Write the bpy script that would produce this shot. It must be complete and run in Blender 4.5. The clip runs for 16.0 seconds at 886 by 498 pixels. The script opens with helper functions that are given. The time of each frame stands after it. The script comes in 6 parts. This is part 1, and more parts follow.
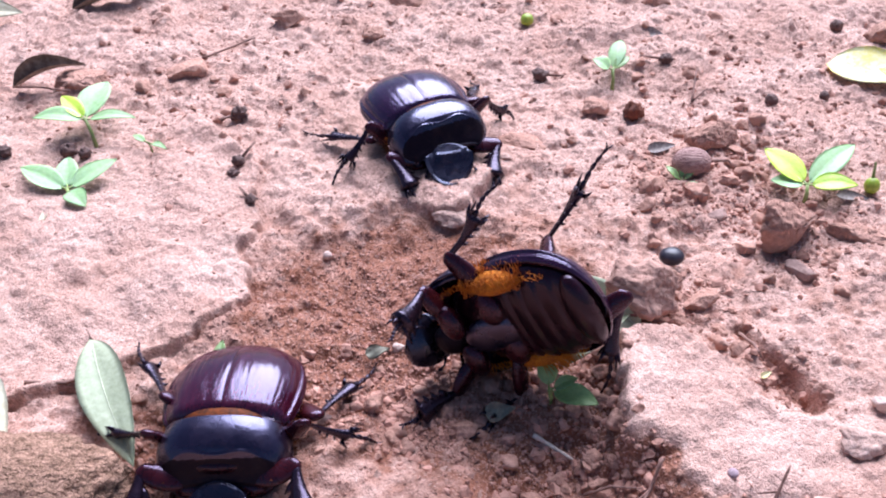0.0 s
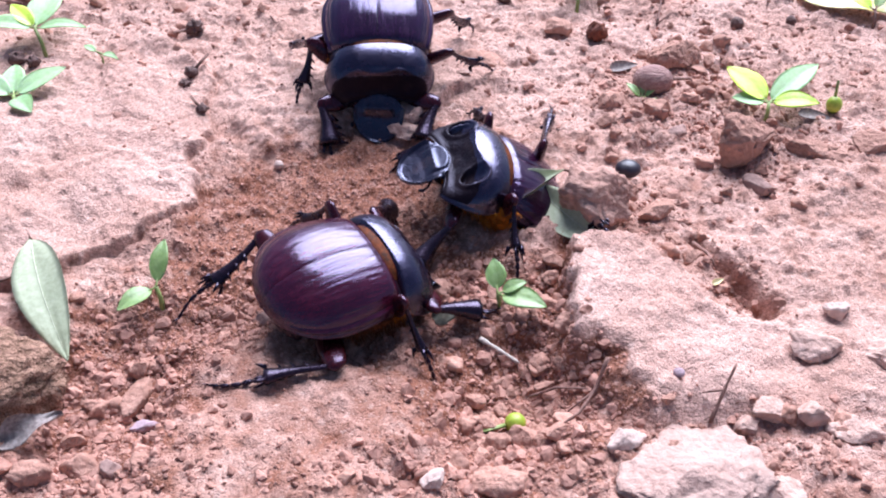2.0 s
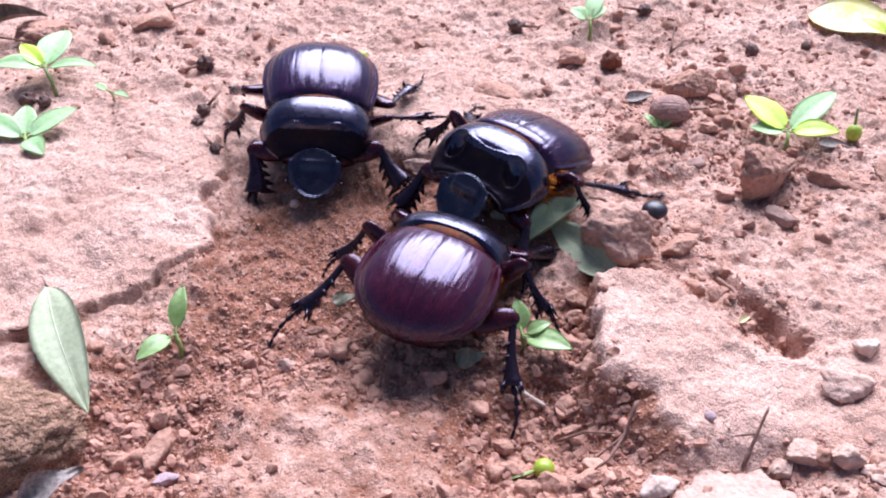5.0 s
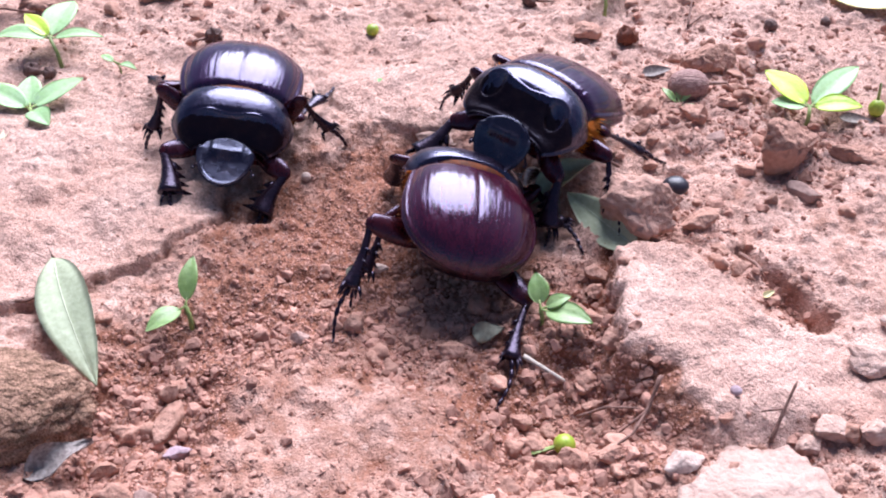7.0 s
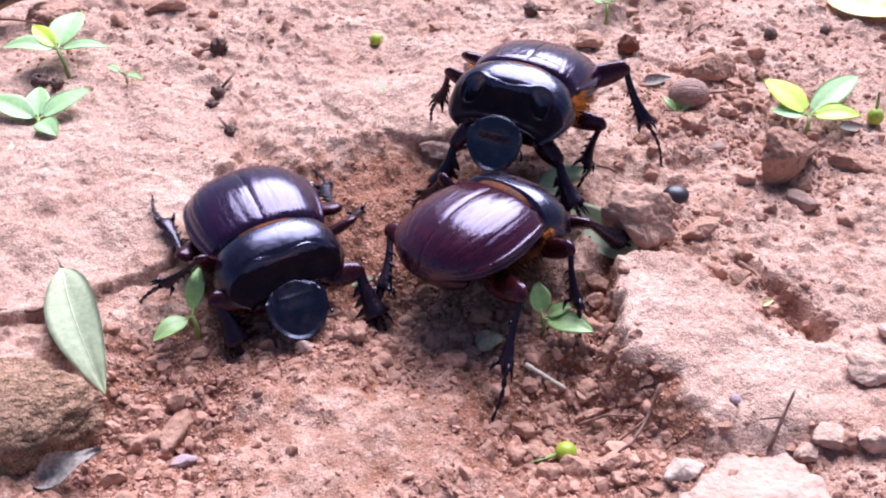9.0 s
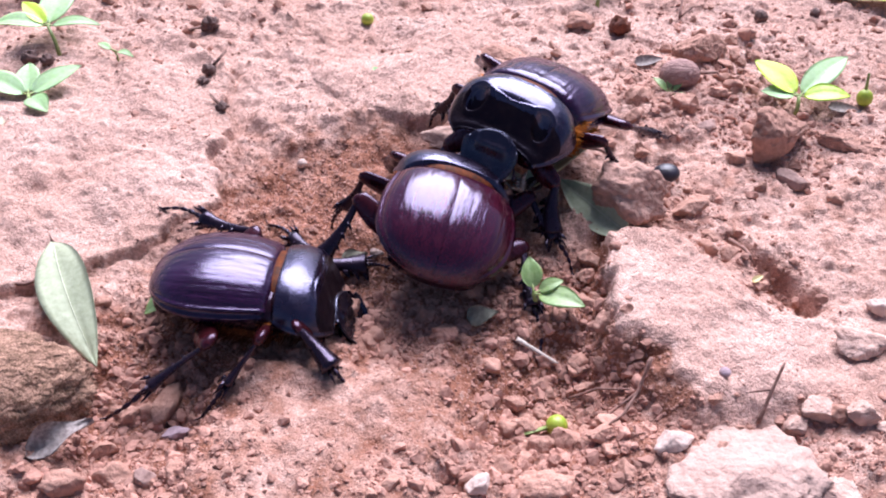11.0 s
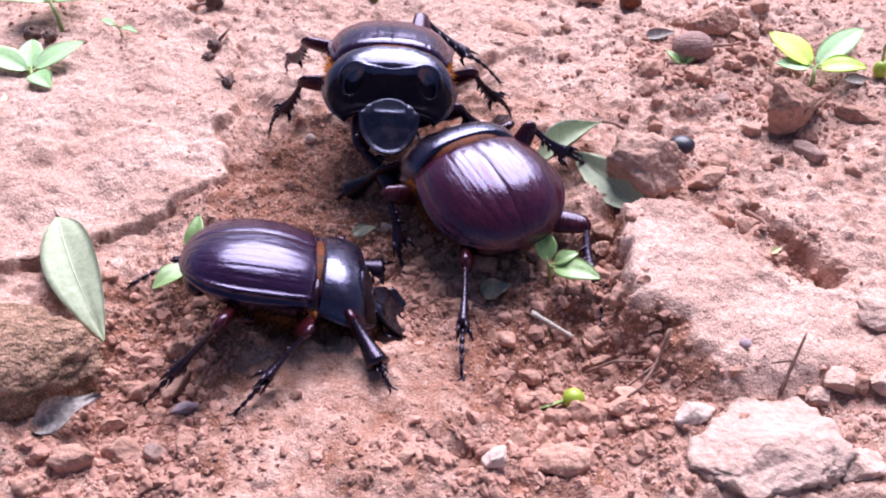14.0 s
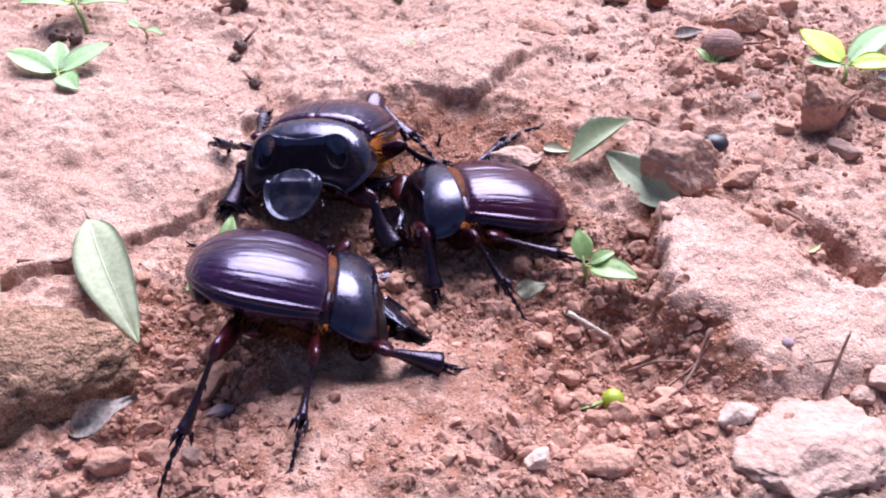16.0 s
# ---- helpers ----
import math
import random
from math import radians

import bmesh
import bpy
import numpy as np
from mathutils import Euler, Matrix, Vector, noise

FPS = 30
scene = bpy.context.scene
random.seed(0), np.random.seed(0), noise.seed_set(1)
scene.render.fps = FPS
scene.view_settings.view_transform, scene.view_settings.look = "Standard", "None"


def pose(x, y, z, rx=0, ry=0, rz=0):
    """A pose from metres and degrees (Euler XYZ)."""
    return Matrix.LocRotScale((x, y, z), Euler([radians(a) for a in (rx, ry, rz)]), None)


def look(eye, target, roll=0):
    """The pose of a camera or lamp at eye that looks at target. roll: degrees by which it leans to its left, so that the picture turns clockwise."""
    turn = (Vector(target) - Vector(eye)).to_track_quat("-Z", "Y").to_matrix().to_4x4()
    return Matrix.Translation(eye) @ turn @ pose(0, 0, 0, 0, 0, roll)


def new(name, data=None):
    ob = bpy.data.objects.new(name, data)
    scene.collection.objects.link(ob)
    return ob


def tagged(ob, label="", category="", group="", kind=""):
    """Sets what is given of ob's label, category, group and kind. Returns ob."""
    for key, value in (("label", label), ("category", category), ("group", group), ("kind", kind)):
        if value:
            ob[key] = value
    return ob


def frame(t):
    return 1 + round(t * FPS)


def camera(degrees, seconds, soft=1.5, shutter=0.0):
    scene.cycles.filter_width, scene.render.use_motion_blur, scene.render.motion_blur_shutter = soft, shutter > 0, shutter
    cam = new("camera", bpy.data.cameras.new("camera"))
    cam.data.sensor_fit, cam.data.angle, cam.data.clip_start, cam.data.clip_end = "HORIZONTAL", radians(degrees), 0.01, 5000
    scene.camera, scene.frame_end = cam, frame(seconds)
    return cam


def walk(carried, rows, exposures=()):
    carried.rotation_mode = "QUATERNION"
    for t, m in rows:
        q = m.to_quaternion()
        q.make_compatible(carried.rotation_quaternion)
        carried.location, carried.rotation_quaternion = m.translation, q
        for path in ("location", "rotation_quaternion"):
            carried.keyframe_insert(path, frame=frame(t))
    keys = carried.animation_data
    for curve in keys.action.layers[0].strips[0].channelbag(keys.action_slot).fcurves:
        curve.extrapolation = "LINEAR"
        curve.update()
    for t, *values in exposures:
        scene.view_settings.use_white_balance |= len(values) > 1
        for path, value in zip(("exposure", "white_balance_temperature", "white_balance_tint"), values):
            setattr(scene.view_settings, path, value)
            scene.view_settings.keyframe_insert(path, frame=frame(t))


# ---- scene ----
cam = camera(46.0, 16.0, soft=2.0)


def hold(x, y, z, yaw, pitch, roll):
    """A camera pose from centimetres and degrees: yaw to the left of +y, pitch upward, roll as in look()."""
    turn = Matrix.Rotation(radians(yaw), 4, 'Z') @ Matrix.Rotation(radians(90 + pitch), 4, 'X') @ Matrix.Rotation(radians(roll), 4, 'Z')
    return Matrix.Translation((x / 100, y / 100, z / 100)) @ turn


PATH = [
    (0, 0.180, -16.198, 18.199, 1.37, -40.16, -2.01),
    (0.2, -0.484, -16.495, 18.055, 1.31, -41.44, -1.57),
    (0.5, -0.339, -17.554, 17.501, 1.76, -41.62, -1.18),
    (0.7, -0.418, -17.401, 17.602, 1.01, -41.77, -0.81),
    (1, 0.113, -17.569, 17.274, 0.20, -41.43, -0.08),
    (1.2, 0.260, -17.116, 17.447, 0.31, -41.78, -0.40),
    (1.5, 0.324, -16.919, 17.128, 0.80, -41.70, -0.75),
    (1.7, 0.340, -16.901, 16.922, -0.01, -42.19, -0.12),
    (2, 0.991, -16.950, 16.498, 0.29, -41.39, -0.43),
    (2.5, 1.283, -16.519, 16.710, -0.46, -40.97, -0.69),
    (3, 1.238, -16.372, 16.981, 0.11, -40.47, -1.25),
    (3.5, 0.908, -16.356, 16.861, -0.31, -40.70, -1.09),
    (4, 0.746, -16.330, 16.934, 0.16, -40.66, -1.35),
    (6.5, 0.107, -16.135, 16.260, 0.33, -41.10, -1.37),
    (7, 0.050, -16.125, 16.084, 0.09, -41.16, -0.94),
    (7.5, 0.052, -16.182, 16.117, -0.19, -41.27, -0.86),
    (8, 0.000, -16.267, 16.166, 0.00, -41.14, -1.15),
    (8.5, -0.085, -16.307, 16.280, 0.07, -41.08, -1.08),
    (9, 0.082, -16.227, 16.443, 0.39, -41.12, -1.27),
    (11.5, -0.122, -16.570, 15.909, -0.64, -41.71, -0.33),
    (12, -0.272, -16.486, 15.562, -0.60, -41.90, -0.78),
    (12.5, -0.136, -16.462, 15.441, -0.47, -41.78, -0.87),
    (13, 0.008, -16.436, 15.753, -0.38, -41.33, -0.92),
    (13.5, 0.030, -16.359, 16.073, 0.13, -41.31, -1.17),
    (14, -0.293, -16.519, 15.542, -0.47, -41.84, -0.74),
    (14.5, -0.377, -16.581, 15.398, -0.41, -41.88, -0.98),
    (15, -0.754, -16.484, 15.438, 0.04, -41.67, -1.16),
    (15.5, -0.893, -16.280, 15.227, 0.22, -41.93, -1.18),
    (16, -0.922, -16.411, 15.345, -0.05, -41.60, -1.32),
]

EXPOSURES = [(0.0, 0.95, 5420, 15), (4.0, 0.97, 5540, 15), (9.0, 0.95, 5640, 15), (11.5, 0.97, 5700, 20), (16.0, 1.0, 5700, 20)]

walk(cam, [(t, hold(*row)) for t, *row in PATH], EXPOSURES)

# ---- daylight: a bright overcast sky, brightest beyond the far side ----
world = bpy.data.worlds.new("overcast_sky")
scene.world = world
world.use_nodes = True
sky = world.node_tree.nodes.new("ShaderNodeTexSky")
sky.sky_type, sky.sun_disc = "NISHITA", False
sky.sun_elevation, sky.sun_rotation = radians(47), radians(12)
sky.air_density, sky.dust_density = 1.0, 2.0
background = world.node_tree.nodes["Background"]
world.node_tree.links.new(sky.outputs[0], background.inputs[0])
background.inputs[1].default_value = 0.048
sun = new("sun", bpy.data.lights.new("sun", "SUN"))
sun.data.energy, sun.data.angle, sun.data.color = 4.45, radians(50), (1.0, 0.97, 0.95)
sun.matrix_world = look((0.22, 1.0, 1.12), (0, 0, 0))


# ---- materials ----
def material(name, colour, rough=0.9, metal=0.0, second=None, scale=300.0, bump=0.0, bump_depth=0.0006, bump_scale=900.0, rough_var=0.1, coat=0.0, coat_ior=1.5, stretch=(1, 1, 1), per_object=0.0, spec=0.5, translucent=0.0, per_island=0.0, tint=None, dust=0.0):
    """A surface of one base colour, mottled towards a second at two sizes, with fine relief. Scales are per metre."""
    m = bpy.data.materials.new(name)
    m.use_nodes = True
    n, links = m.node_tree.nodes, m.node_tree.links
    p = n["Principled BSDF"]
    second = second or tuple(c * 0.6 for c in colour)
    co = n.new("ShaderNodeTexCoord")
    mp = n.new("ShaderNodeMapping")
    mp.inputs["Scale"].default_value = stretch
    links.new(co.outputs["Object"], mp.inputs[0])
    big, small = n.new("ShaderNodeTexNoise"), n.new("ShaderNodeTexNoise")
    for t, s, d in ((big, scale, 4), (small, scale * 6, 3)):
        t.inputs["Scale"].default_value, t.inputs["Detail"].default_value = s, d
        links.new(mp.outputs[0], t.inputs["Vector"])
    add = n.new("ShaderNodeMath")
    add.operation = "ADD"
    links.new(big.outputs[0], add.inputs[0])
    links.new(small.outputs[0], add.inputs[1])
    ramp = n.new("ShaderNodeMapRange")
    ramp.inputs[1].default_value, ramp.inputs[2].default_value = 0.75, 1.25
    links.new(add.outputs[0], ramp.inputs[0])
    mix = n.new("ShaderNodeMix")
    mix.data_type = "RGBA"
    mix.inputs[6].default_value, mix.inputs[7].default_value = (*second, 1), (*colour, 1)
    links.new(ramp.outputs[0], mix.inputs[0])
    out = mix.outputs[2]
    if dust:
        film, cover, dusty = n.new("ShaderNodeTexNoise"), n.new("ShaderNodeMapRange"), n.new("ShaderNodeMix")
        film.inputs["Scale"].default_value, film.inputs["Detail"].default_value, film.inputs["Roughness"].default_value = 180, 9, 0.72
        links.new(co.outputs["Object"], film.inputs["Vector"])
        cover.inputs[1].default_value, cover.inputs[2].default_value, cover.inputs[4].default_value = 0.52, 0.72, dust
        links.new(film.outputs[0], cover.inputs[0])
        dusty.data_type = "RGBA"
        dusty.inputs[7].default_value = (0.42, 0.25, 0.20, 1)
        links.new(cover.outputs[0], dusty.inputs[0])
        links.new(out, dusty.inputs[6])
        out = dusty.outputs[2]
    if per_object or per_island:
        info, hsv = n.new("ShaderNodeNewGeometry" if per_island else "ShaderNodeObjectInfo"), n.new("ShaderNodeHueSaturation")
        mr = n.new("ShaderNodeMapRange")
        spread = per_object + per_island
        mr.inputs[3].default_value, mr.inputs[4].default_value = 1 - spread, 1 + spread
        links.new(info.outputs["Random Per Island" if per_island else "Random"], mr.inputs[0])
        links.new(mr.outputs[0], hsv.inputs["Value"])
        links.new(out, hsv.inputs["Color"])
        out = hsv.outputs[0]
    links.new(out, p.inputs["Base Color"])
    rr = n.new("ShaderNodeMapRange")
    rr.inputs[1].default_value, rr.inputs[2].default_value = 0.3, 0.7
    rr.inputs[3].default_value, rr.inputs[4].default_value = max(rough - rough_var, 0.02), min(rough + rough_var, 1)
    links.new(big.outputs[0], rr.inputs[0])
    links.new(rr.outputs[0], p.inputs["Roughness"])
    p.inputs["Metallic"].default_value = metal
    p.inputs["Coat Weight"].default_value = coat
    p.inputs["Coat Roughness"].default_value = 0.10
    p.inputs["Coat IOR"].default_value = coat_ior
    p.inputs["Specular IOR Level"].default_value = spec
    if tint:
        p.inputs["Specular Tint"].default_value = (*tint, 1)
        p.inputs["Coat Tint"].default_value = (*tint, 1)
    if translucent:
        p.inputs["Subsurface Weight"].default_value = translucent
        p.inputs["Subsurface Radius"].default_value = (0.002, 0.003, 0.001)
        p.inputs["Subsurface Scale"].default_value = 0.5
    if bump:
        bt, b = n.new("ShaderNodeTexNoise"), n.new("ShaderNodeBump")
        bt.inputs["Scale"].default_value, bt.inputs["Detail"].default_value = bump_scale, 6
        links.new(mp.outputs[0], bt.inputs["Vector"])
        b.inputs["Strength"].default_value, b.inputs["Distance"].default_value = bump, bump_depth
        links.new(bt.outputs[0], b.inputs["Height"])
        links.new(b.outputs[0], p.inputs["Normal"])
    return m


def soil_material(name):
    """Red clay soil: pale pink crust and browner loose soil by the attribute 'loose', speckled with light and dark grains."""
    m = bpy.data.materials.new(name)
    m.use_nodes = True
    n, links = m.node_tree.nodes, m.node_tree.links
    p = n["Principled BSDF"]
    co, at = n.new("ShaderNodeTexCoord"), n.new("ShaderNodeAttribute")
    at.attribute_name = "loose"

    def tex(scale, detail, kind="ShaderNodeTexNoise"):
        t = n.new(kind)
        t.inputs["Scale"].default_value = scale
        if kind == "ShaderNodeTexNoise":
            t.inputs["Detail"].default_value = detail
        links.new(co.outputs["Object"], t.inputs["Vector"])
        return t

    def rng(src, a, b, c=0.0, d=1.0):
        r = n.new("ShaderNodeMapRange")
        for i, v in enumerate((a, b, c, d)):
            r.inputs[i + 1].default_value = v
        links.new(src, r.inputs[0])
        return r.outputs[0]

    def mixed(fac, a, b, blend="MIX"):
        x = n.new("ShaderNodeMix")
        x.data_type, x.blend_type = "RGBA", blend
        for s, v in ((0, fac), (6, a), (7, b)):
            if isinstance(v, tuple):
                x.inputs[s].default_value = (*v, 1)
            elif isinstance(v, float):
                x.inputs[s].default_value = v
            else:
                links.new(v, x.inputs[s])
        return x.outputs[2]

    patch = tex(40, 5)
    crust = mixed(rng(patch.outputs[0], 0.35, 0.65), CRUST_A, CRUST_B)
    loose = mixed(rng(tex(70, 5).outputs[0], 0.35, 0.65), LOOSE_A, LOOSE_B)
    edge = n.new("ShaderNodeMath")
    edge.operation = "ADD"
    links.new(at.outputs["Fac"], edge.inputs[0])
    links.new(rng(tex(160, 5).outputs[0], 0.3, 0.7, -0.3, 0.3), edge.inputs[1])
    col = mixed(rng(edge.outputs[0], 0.25, 0.75), crust, loose)
    grain, sand = tex(1500, 4), tex(1300, 0, "ShaderNodeTexVoronoi")
    col = mixed(rng(grain.outputs[0], 0.36, 0.60, 0.76, 1.0), (0.05, 0.015, 0.010), col)
    col = mixed(rng(sand.outputs["Color"], 0.2, 0.7, 0.74, 1.0), (0.08, 0.03, 0.018), col)
    vor = tex(1100, 0, "ShaderNodeTexVoronoi")
    col = mixed(rng(vor.outputs["Distance"], 0.14, 0.24, 0.5, 0.0), col, (0.70, 0.48, 0.40))
    speck = tex(850, 0, "ShaderNodeTexVoronoi")
    col = mixed(rng(speck.outputs["Color"], 0.72, 0.82, 0.0, 0.17), col, (0.26, 0.11, 0.075))
    col = mixed(rng(speck.outputs["Color"], 0.20, 0.12, 0.0, 0.17), col, (0.88, 0.70, 0.61))
    dark = tex(420, 2)
    col = mixed(rng(dark.outputs[0], 0.68, 0.78, 0.0, 0.22), col, (0.13, 0.06, 0.045))
    links.new(col, p.inputs["Base Color"])
    p.inputs["Roughness"].default_value = 0.95
    p.inputs["Specular IOR Level"].default_value = 0.25
    b, b2 = n.new("ShaderNodeBump"), n.new("ShaderNodeBump")
    b.inputs["Strength"].default_value, b.inputs["Distance"].default_value = 0.9, 0.0006
    links.new(tex(2400, 5).outputs[0], b.inputs["Height"])
    b2.inputs["Strength"].default_value, b2.inputs["Distance"].default_value = 0.6, 0.0015
    links.new(tex(420, 5).outputs[0], b2.inputs["Height"])
    links.new(b.outputs[0], b2.inputs["Normal"])
    b3 = n.new("ShaderNodeBump")
    b3.invert = True
    b3.inputs["Strength"].default_value, b3.inputs["Distance"].default_value = 0.30, 0.0006
    links.new(sand.outputs["Distance"], b3.inputs["Height"])
    links.new(b2.outputs[0], b3.inputs["Normal"])
    links.new(b3.outputs[0], p.inputs["Normal"])
    return m


CRUST_A, CRUST_B = (0.60, 0.352, 0.275), (0.77, 0.495, 0.405)
LOOSE_A, LOOSE_B = (0.265, 0.100, 0.058), (0.43, 0.195, 0.128)
SOIL = soil_material("red_clay_soil")
BRICK = material("brick_red_clod", (0.52, 0.315, 0.250), 0.95, second=(0.36, 0.200, 0.152), scale=90, bump=0.9, bump_depth=0.0012, bump_scale=600, spec=0.25)
CLOD = material("dry_clay_clod", (0.53, 0.300, 0.228), 0.95, second=(0.38, 0.200, 0.145), scale=120, bump=0.9, bump_depth=0.0012, bump_scale=700, per_object=0.15, spec=0.25)
CRUMB = material("clay_crumb", (0.50, 0.275, 0.213), 0.95, second=(0.34, 0.170, 0.125), scale=200, bump=0.5, bump_scale=1200, per_island=0.25, spec=0.25)
BROWN_STONE = material("brown_gritty_stone", (0.51, 0.300, 0.210), 0.9, second=(0.15, 0.080, 0.047), scale=420, bump=1.0, bump_depth=0.0018, bump_scale=1000, spec=0.25)
PALE_STONE = material("pale_pink_stone", (0.64, 0.43, 0.355), 0.95, second=(0.50, 0.31, 0.245), scale=110, bump=0.9, bump_depth=0.0012, bump_scale=600, per_object=0.1, spec=0.25)
PINK_STONE = material("flat_pink_stone", (0.56, 0.38, 0.315), 0.95, second=(0.46, 0.29, 0.235), scale=110, bump=0.9, bump_depth=0.0012, bump_scale=600, spec=0.25)
WHITE_STONE = material("whitish_stone", (0.66, 0.50, 0.43), 0.9, second=(0.54, 0.38, 0.32), scale=120, bump=0.6, bump_depth=0.001, bump_scale=700, spec=0.25)
GREY_STONE = material("greyish_stone", (0.48, 0.31, 0.26), 0.9, second=(0.30, 0.185, 0.155), scale=200, bump=0.5, per_object=0.15, spec=0.25)
PURPLE_STONE = material("purplish_stone", (0.46, 0.33, 0.36), 0.85, second=(0.34, 0.24, 0.26), scale=250, bump=0.5, spec=0.3)
BLACK_SEED = material("black_seed_coat", (0.03, 0.022, 0.035), 0.4, scale=200, bump=0.15)
DARK_SEED = material("dark_brown_seed", (0.17, 0.090, 0.075), 0.8, second=(0.07, 0.035, 0.030), scale=300, bump=0.6)
NUT = material("brown_nutshell", (0.48, 0.30, 0.26), 0.75, second=(0.25, 0.125, 0.11), scale=260, bump=0.8, bump_depth=0.001, bump_scale=500, spec=0.3, stretch=(1, 4, 4))
RED_SEED = material("rusty_seed_husk", (0.24, 0.07, 0.035), 0.9, second=(0.1, 0.03, 0.02), scale=250, bump=1.0)
GREEN_BERRY = material("green_berry_skin", (0.42, 0.50, 0.05), 0.4, second=(0.28, 0.36, 0.03), scale=150, translucent=0.2)
PALE_RIB = material("pale_leaf_rib", (0.58, 0.60, 0.42), 0.6, scale=300)
GREEN_LEAF = material("fresh_green_leaf", (0.29, 0.41, 0.16), 0.42, second=(0.20, 0.31, 0.10), scale=150, bump=0.3, bump_scale=500, translucent=0.25)
YELLOW_GREEN = material("yellow_green_leaf", (0.52, 0.72, 0.04), 0.45, second=(0.38, 0.58, 0.03), scale=120, bump=0.2, translucent=0.3)
PALE_GREEN = material("pale_green_leaf", (0.37, 0.57, 0.27), 0.55, second=(0.28, 0.47, 0.19), scale=120, bump=0.2, translucent=0.3)
GREY_LEAF = material("grey_green_dead_leaf", (0.44, 0.47, 0.31), 0.6, second=(0.33, 0.36, 0.22), scale=150, bump=0.35, bump_scale=400)
YELLOW_LEAF = material("yellow_dead_leaf", (0.86, 0.72, 0.20), 0.6, second=(0.90, 0.84, 0.55), scale=120, bump=0.2)
CREAM_LEAF = material("cream_dry_leaf", (0.68, 0.62, 0.45), 0.7, second=(0.5, 0.42, 0.26), scale=120, bump=0.3)
DRY_LEAF = material("brown_dry_leaf", (0.30, 0.22, 0.17), 0.8, second=(0.12, 0.075, 0.055), scale=100, bump=0.5)
GREY_DRY = material("grey_dry_leaf", (0.40, 0.34, 0.31), 0.85, second=(0.16, 0.12, 0.11), scale=200, bump=0.5)
WITHERED = material("withered_grey_green_leaf", (0.27, 0.26, 0.19), 0.8, second=(0.16, 0.14, 0.10), scale=200, bump=0.5, bump_scale=700)
STEM = material("green_stem", (0.34, 0.42, 0.12), 0.5, scale=200)
TWIG = material("brown_twig", (0.30, 0.165, 0.13), 0.85, second=(0.16, 0.08, 0.06), scale=300, bump=0.5)
PALE_TWIG = material("pale_dry_twig", (0.78, 0.66, 0.56), 0.8, scale=300, bump=0.3)
SHEEN = (0.82, 0.64, 1.0)
CHITIN = material("black_chitin", (0.008, 0.003, 0.008), 0.27, second=(0.004, 0.002, 0.005), scale=250, bump=0.18, bump_scale=800, rough_var=0.08, spec=0.95, coat=0.25, coat_ior=1.5, dust=0.03, tint=(0.70, 0.66, 1.0))
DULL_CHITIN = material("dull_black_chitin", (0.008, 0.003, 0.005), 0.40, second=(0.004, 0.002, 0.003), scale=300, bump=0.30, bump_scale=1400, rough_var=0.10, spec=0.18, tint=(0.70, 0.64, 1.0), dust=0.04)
HEAD_CHITIN = material("blue_black_head_chitin", (0.007, 0.003, 0.006), 0.28, second=(0.004, 0.002, 0.004), scale=300, bump=0.30, bump_scale=450, rough_var=0.12, spec=0.75, coat=0.20, dust=0.10, tint=(0.66, 0.68, 1.0))
LEG = material("dark_leg_chitin", (0.011, 0.004, 0.007), 0.27, second=(0.006, 0.004, 0.006), scale=350, bump=0.2, bump_scale=1500, coat=0.15, spec=0.4, tint=SHEEN)
FEMUR = material("reddish_femur_chitin", (0.045, 0.005, 0.006), 0.24, second=(0.014, 0.003, 0.004), scale=250, bump=0.10, coat=0.15, spec=0.35, tint=SHEEN)
BELLY = material("brown_belly_chitin", (0.020, 0.004, 0.006), 0.22, second=(0.008, 0.003, 0.004), scale=140, bump=0.30, bump_depth=0.0008, bump_scale=300, spec=0.26, rough_var=0.10, coat=0.20, tint=SHEEN)
WAIST = material("amber_waist_skin", (0.15, 0.034, 0.005), 0.6, second=(0.03, 0.008, 0.003), scale=200, bump=0.2, spec=0.12)
ORANGE_HAIR = material("orange_hair", (0.62, 0.20, 0.012), 0.75, second=(0.30, 0.075, 0.008), scale=300, bump=0.5, bump_scale=2500, spec=0.2)
RUSSET_HAIR = material("russet_hair", (0.20, 0.055, 0.012), 0.75, second=(0.07, 0.018, 0.006), scale=300, bump=0.5, bump_scale=2500, spec=0.2)
STREAKS = dict(scale=140, dust=0.03, bump=0.42, bump_scale=300, stretch=(3, 0.25, 3), rough_var=0.08, coat=0.28, coat_ior=1.5, spec=0.58, tint=(0.74, 0.65, 1.0))
ELYTRA_BLACK = material("black_brown_elytra", (0.030, 0.007, 0.028), 0.18, second=(0.012, 0.004, 0.012), **STREAKS)
ELYTRA_RED = material("dark_maroon_elytra", (0.052, 0.005, 0.013), 0.17, second=(0.022, 0.003, 0.009), **STREAKS)
ELYTRA_MID = material("dark_purple_elytra", (0.030, 0.006, 0.022), 0.18, second=(0.014, 0.004, 0.012), **STREAKS)


# ---- mesh helpers: all shapes are written in centimetres ----
def mesh(name, verts, faces, mat, smooth=True):
    me = bpy.data.meshes.new(name)
    me.from_pydata((np.asarray(verts, float) / 100).tolist(), [], faces)
    me.materials.append(mat)
    me.polygons.foreach_set("use_smooth", [smooth] * len(me.polygons))
    me.update()
    return me


def part(name, shape, mat, parent, label="", at=(0, 0, 0), smooth=True):
    """One mesh object under a thing or a part, from (verts, faces)."""
    ob = new(name, mesh(name, *shape, mat, smooth))
    ob.parent = parent
    ob.location = [c / 100 for c in at]
    return tagged(ob, label)


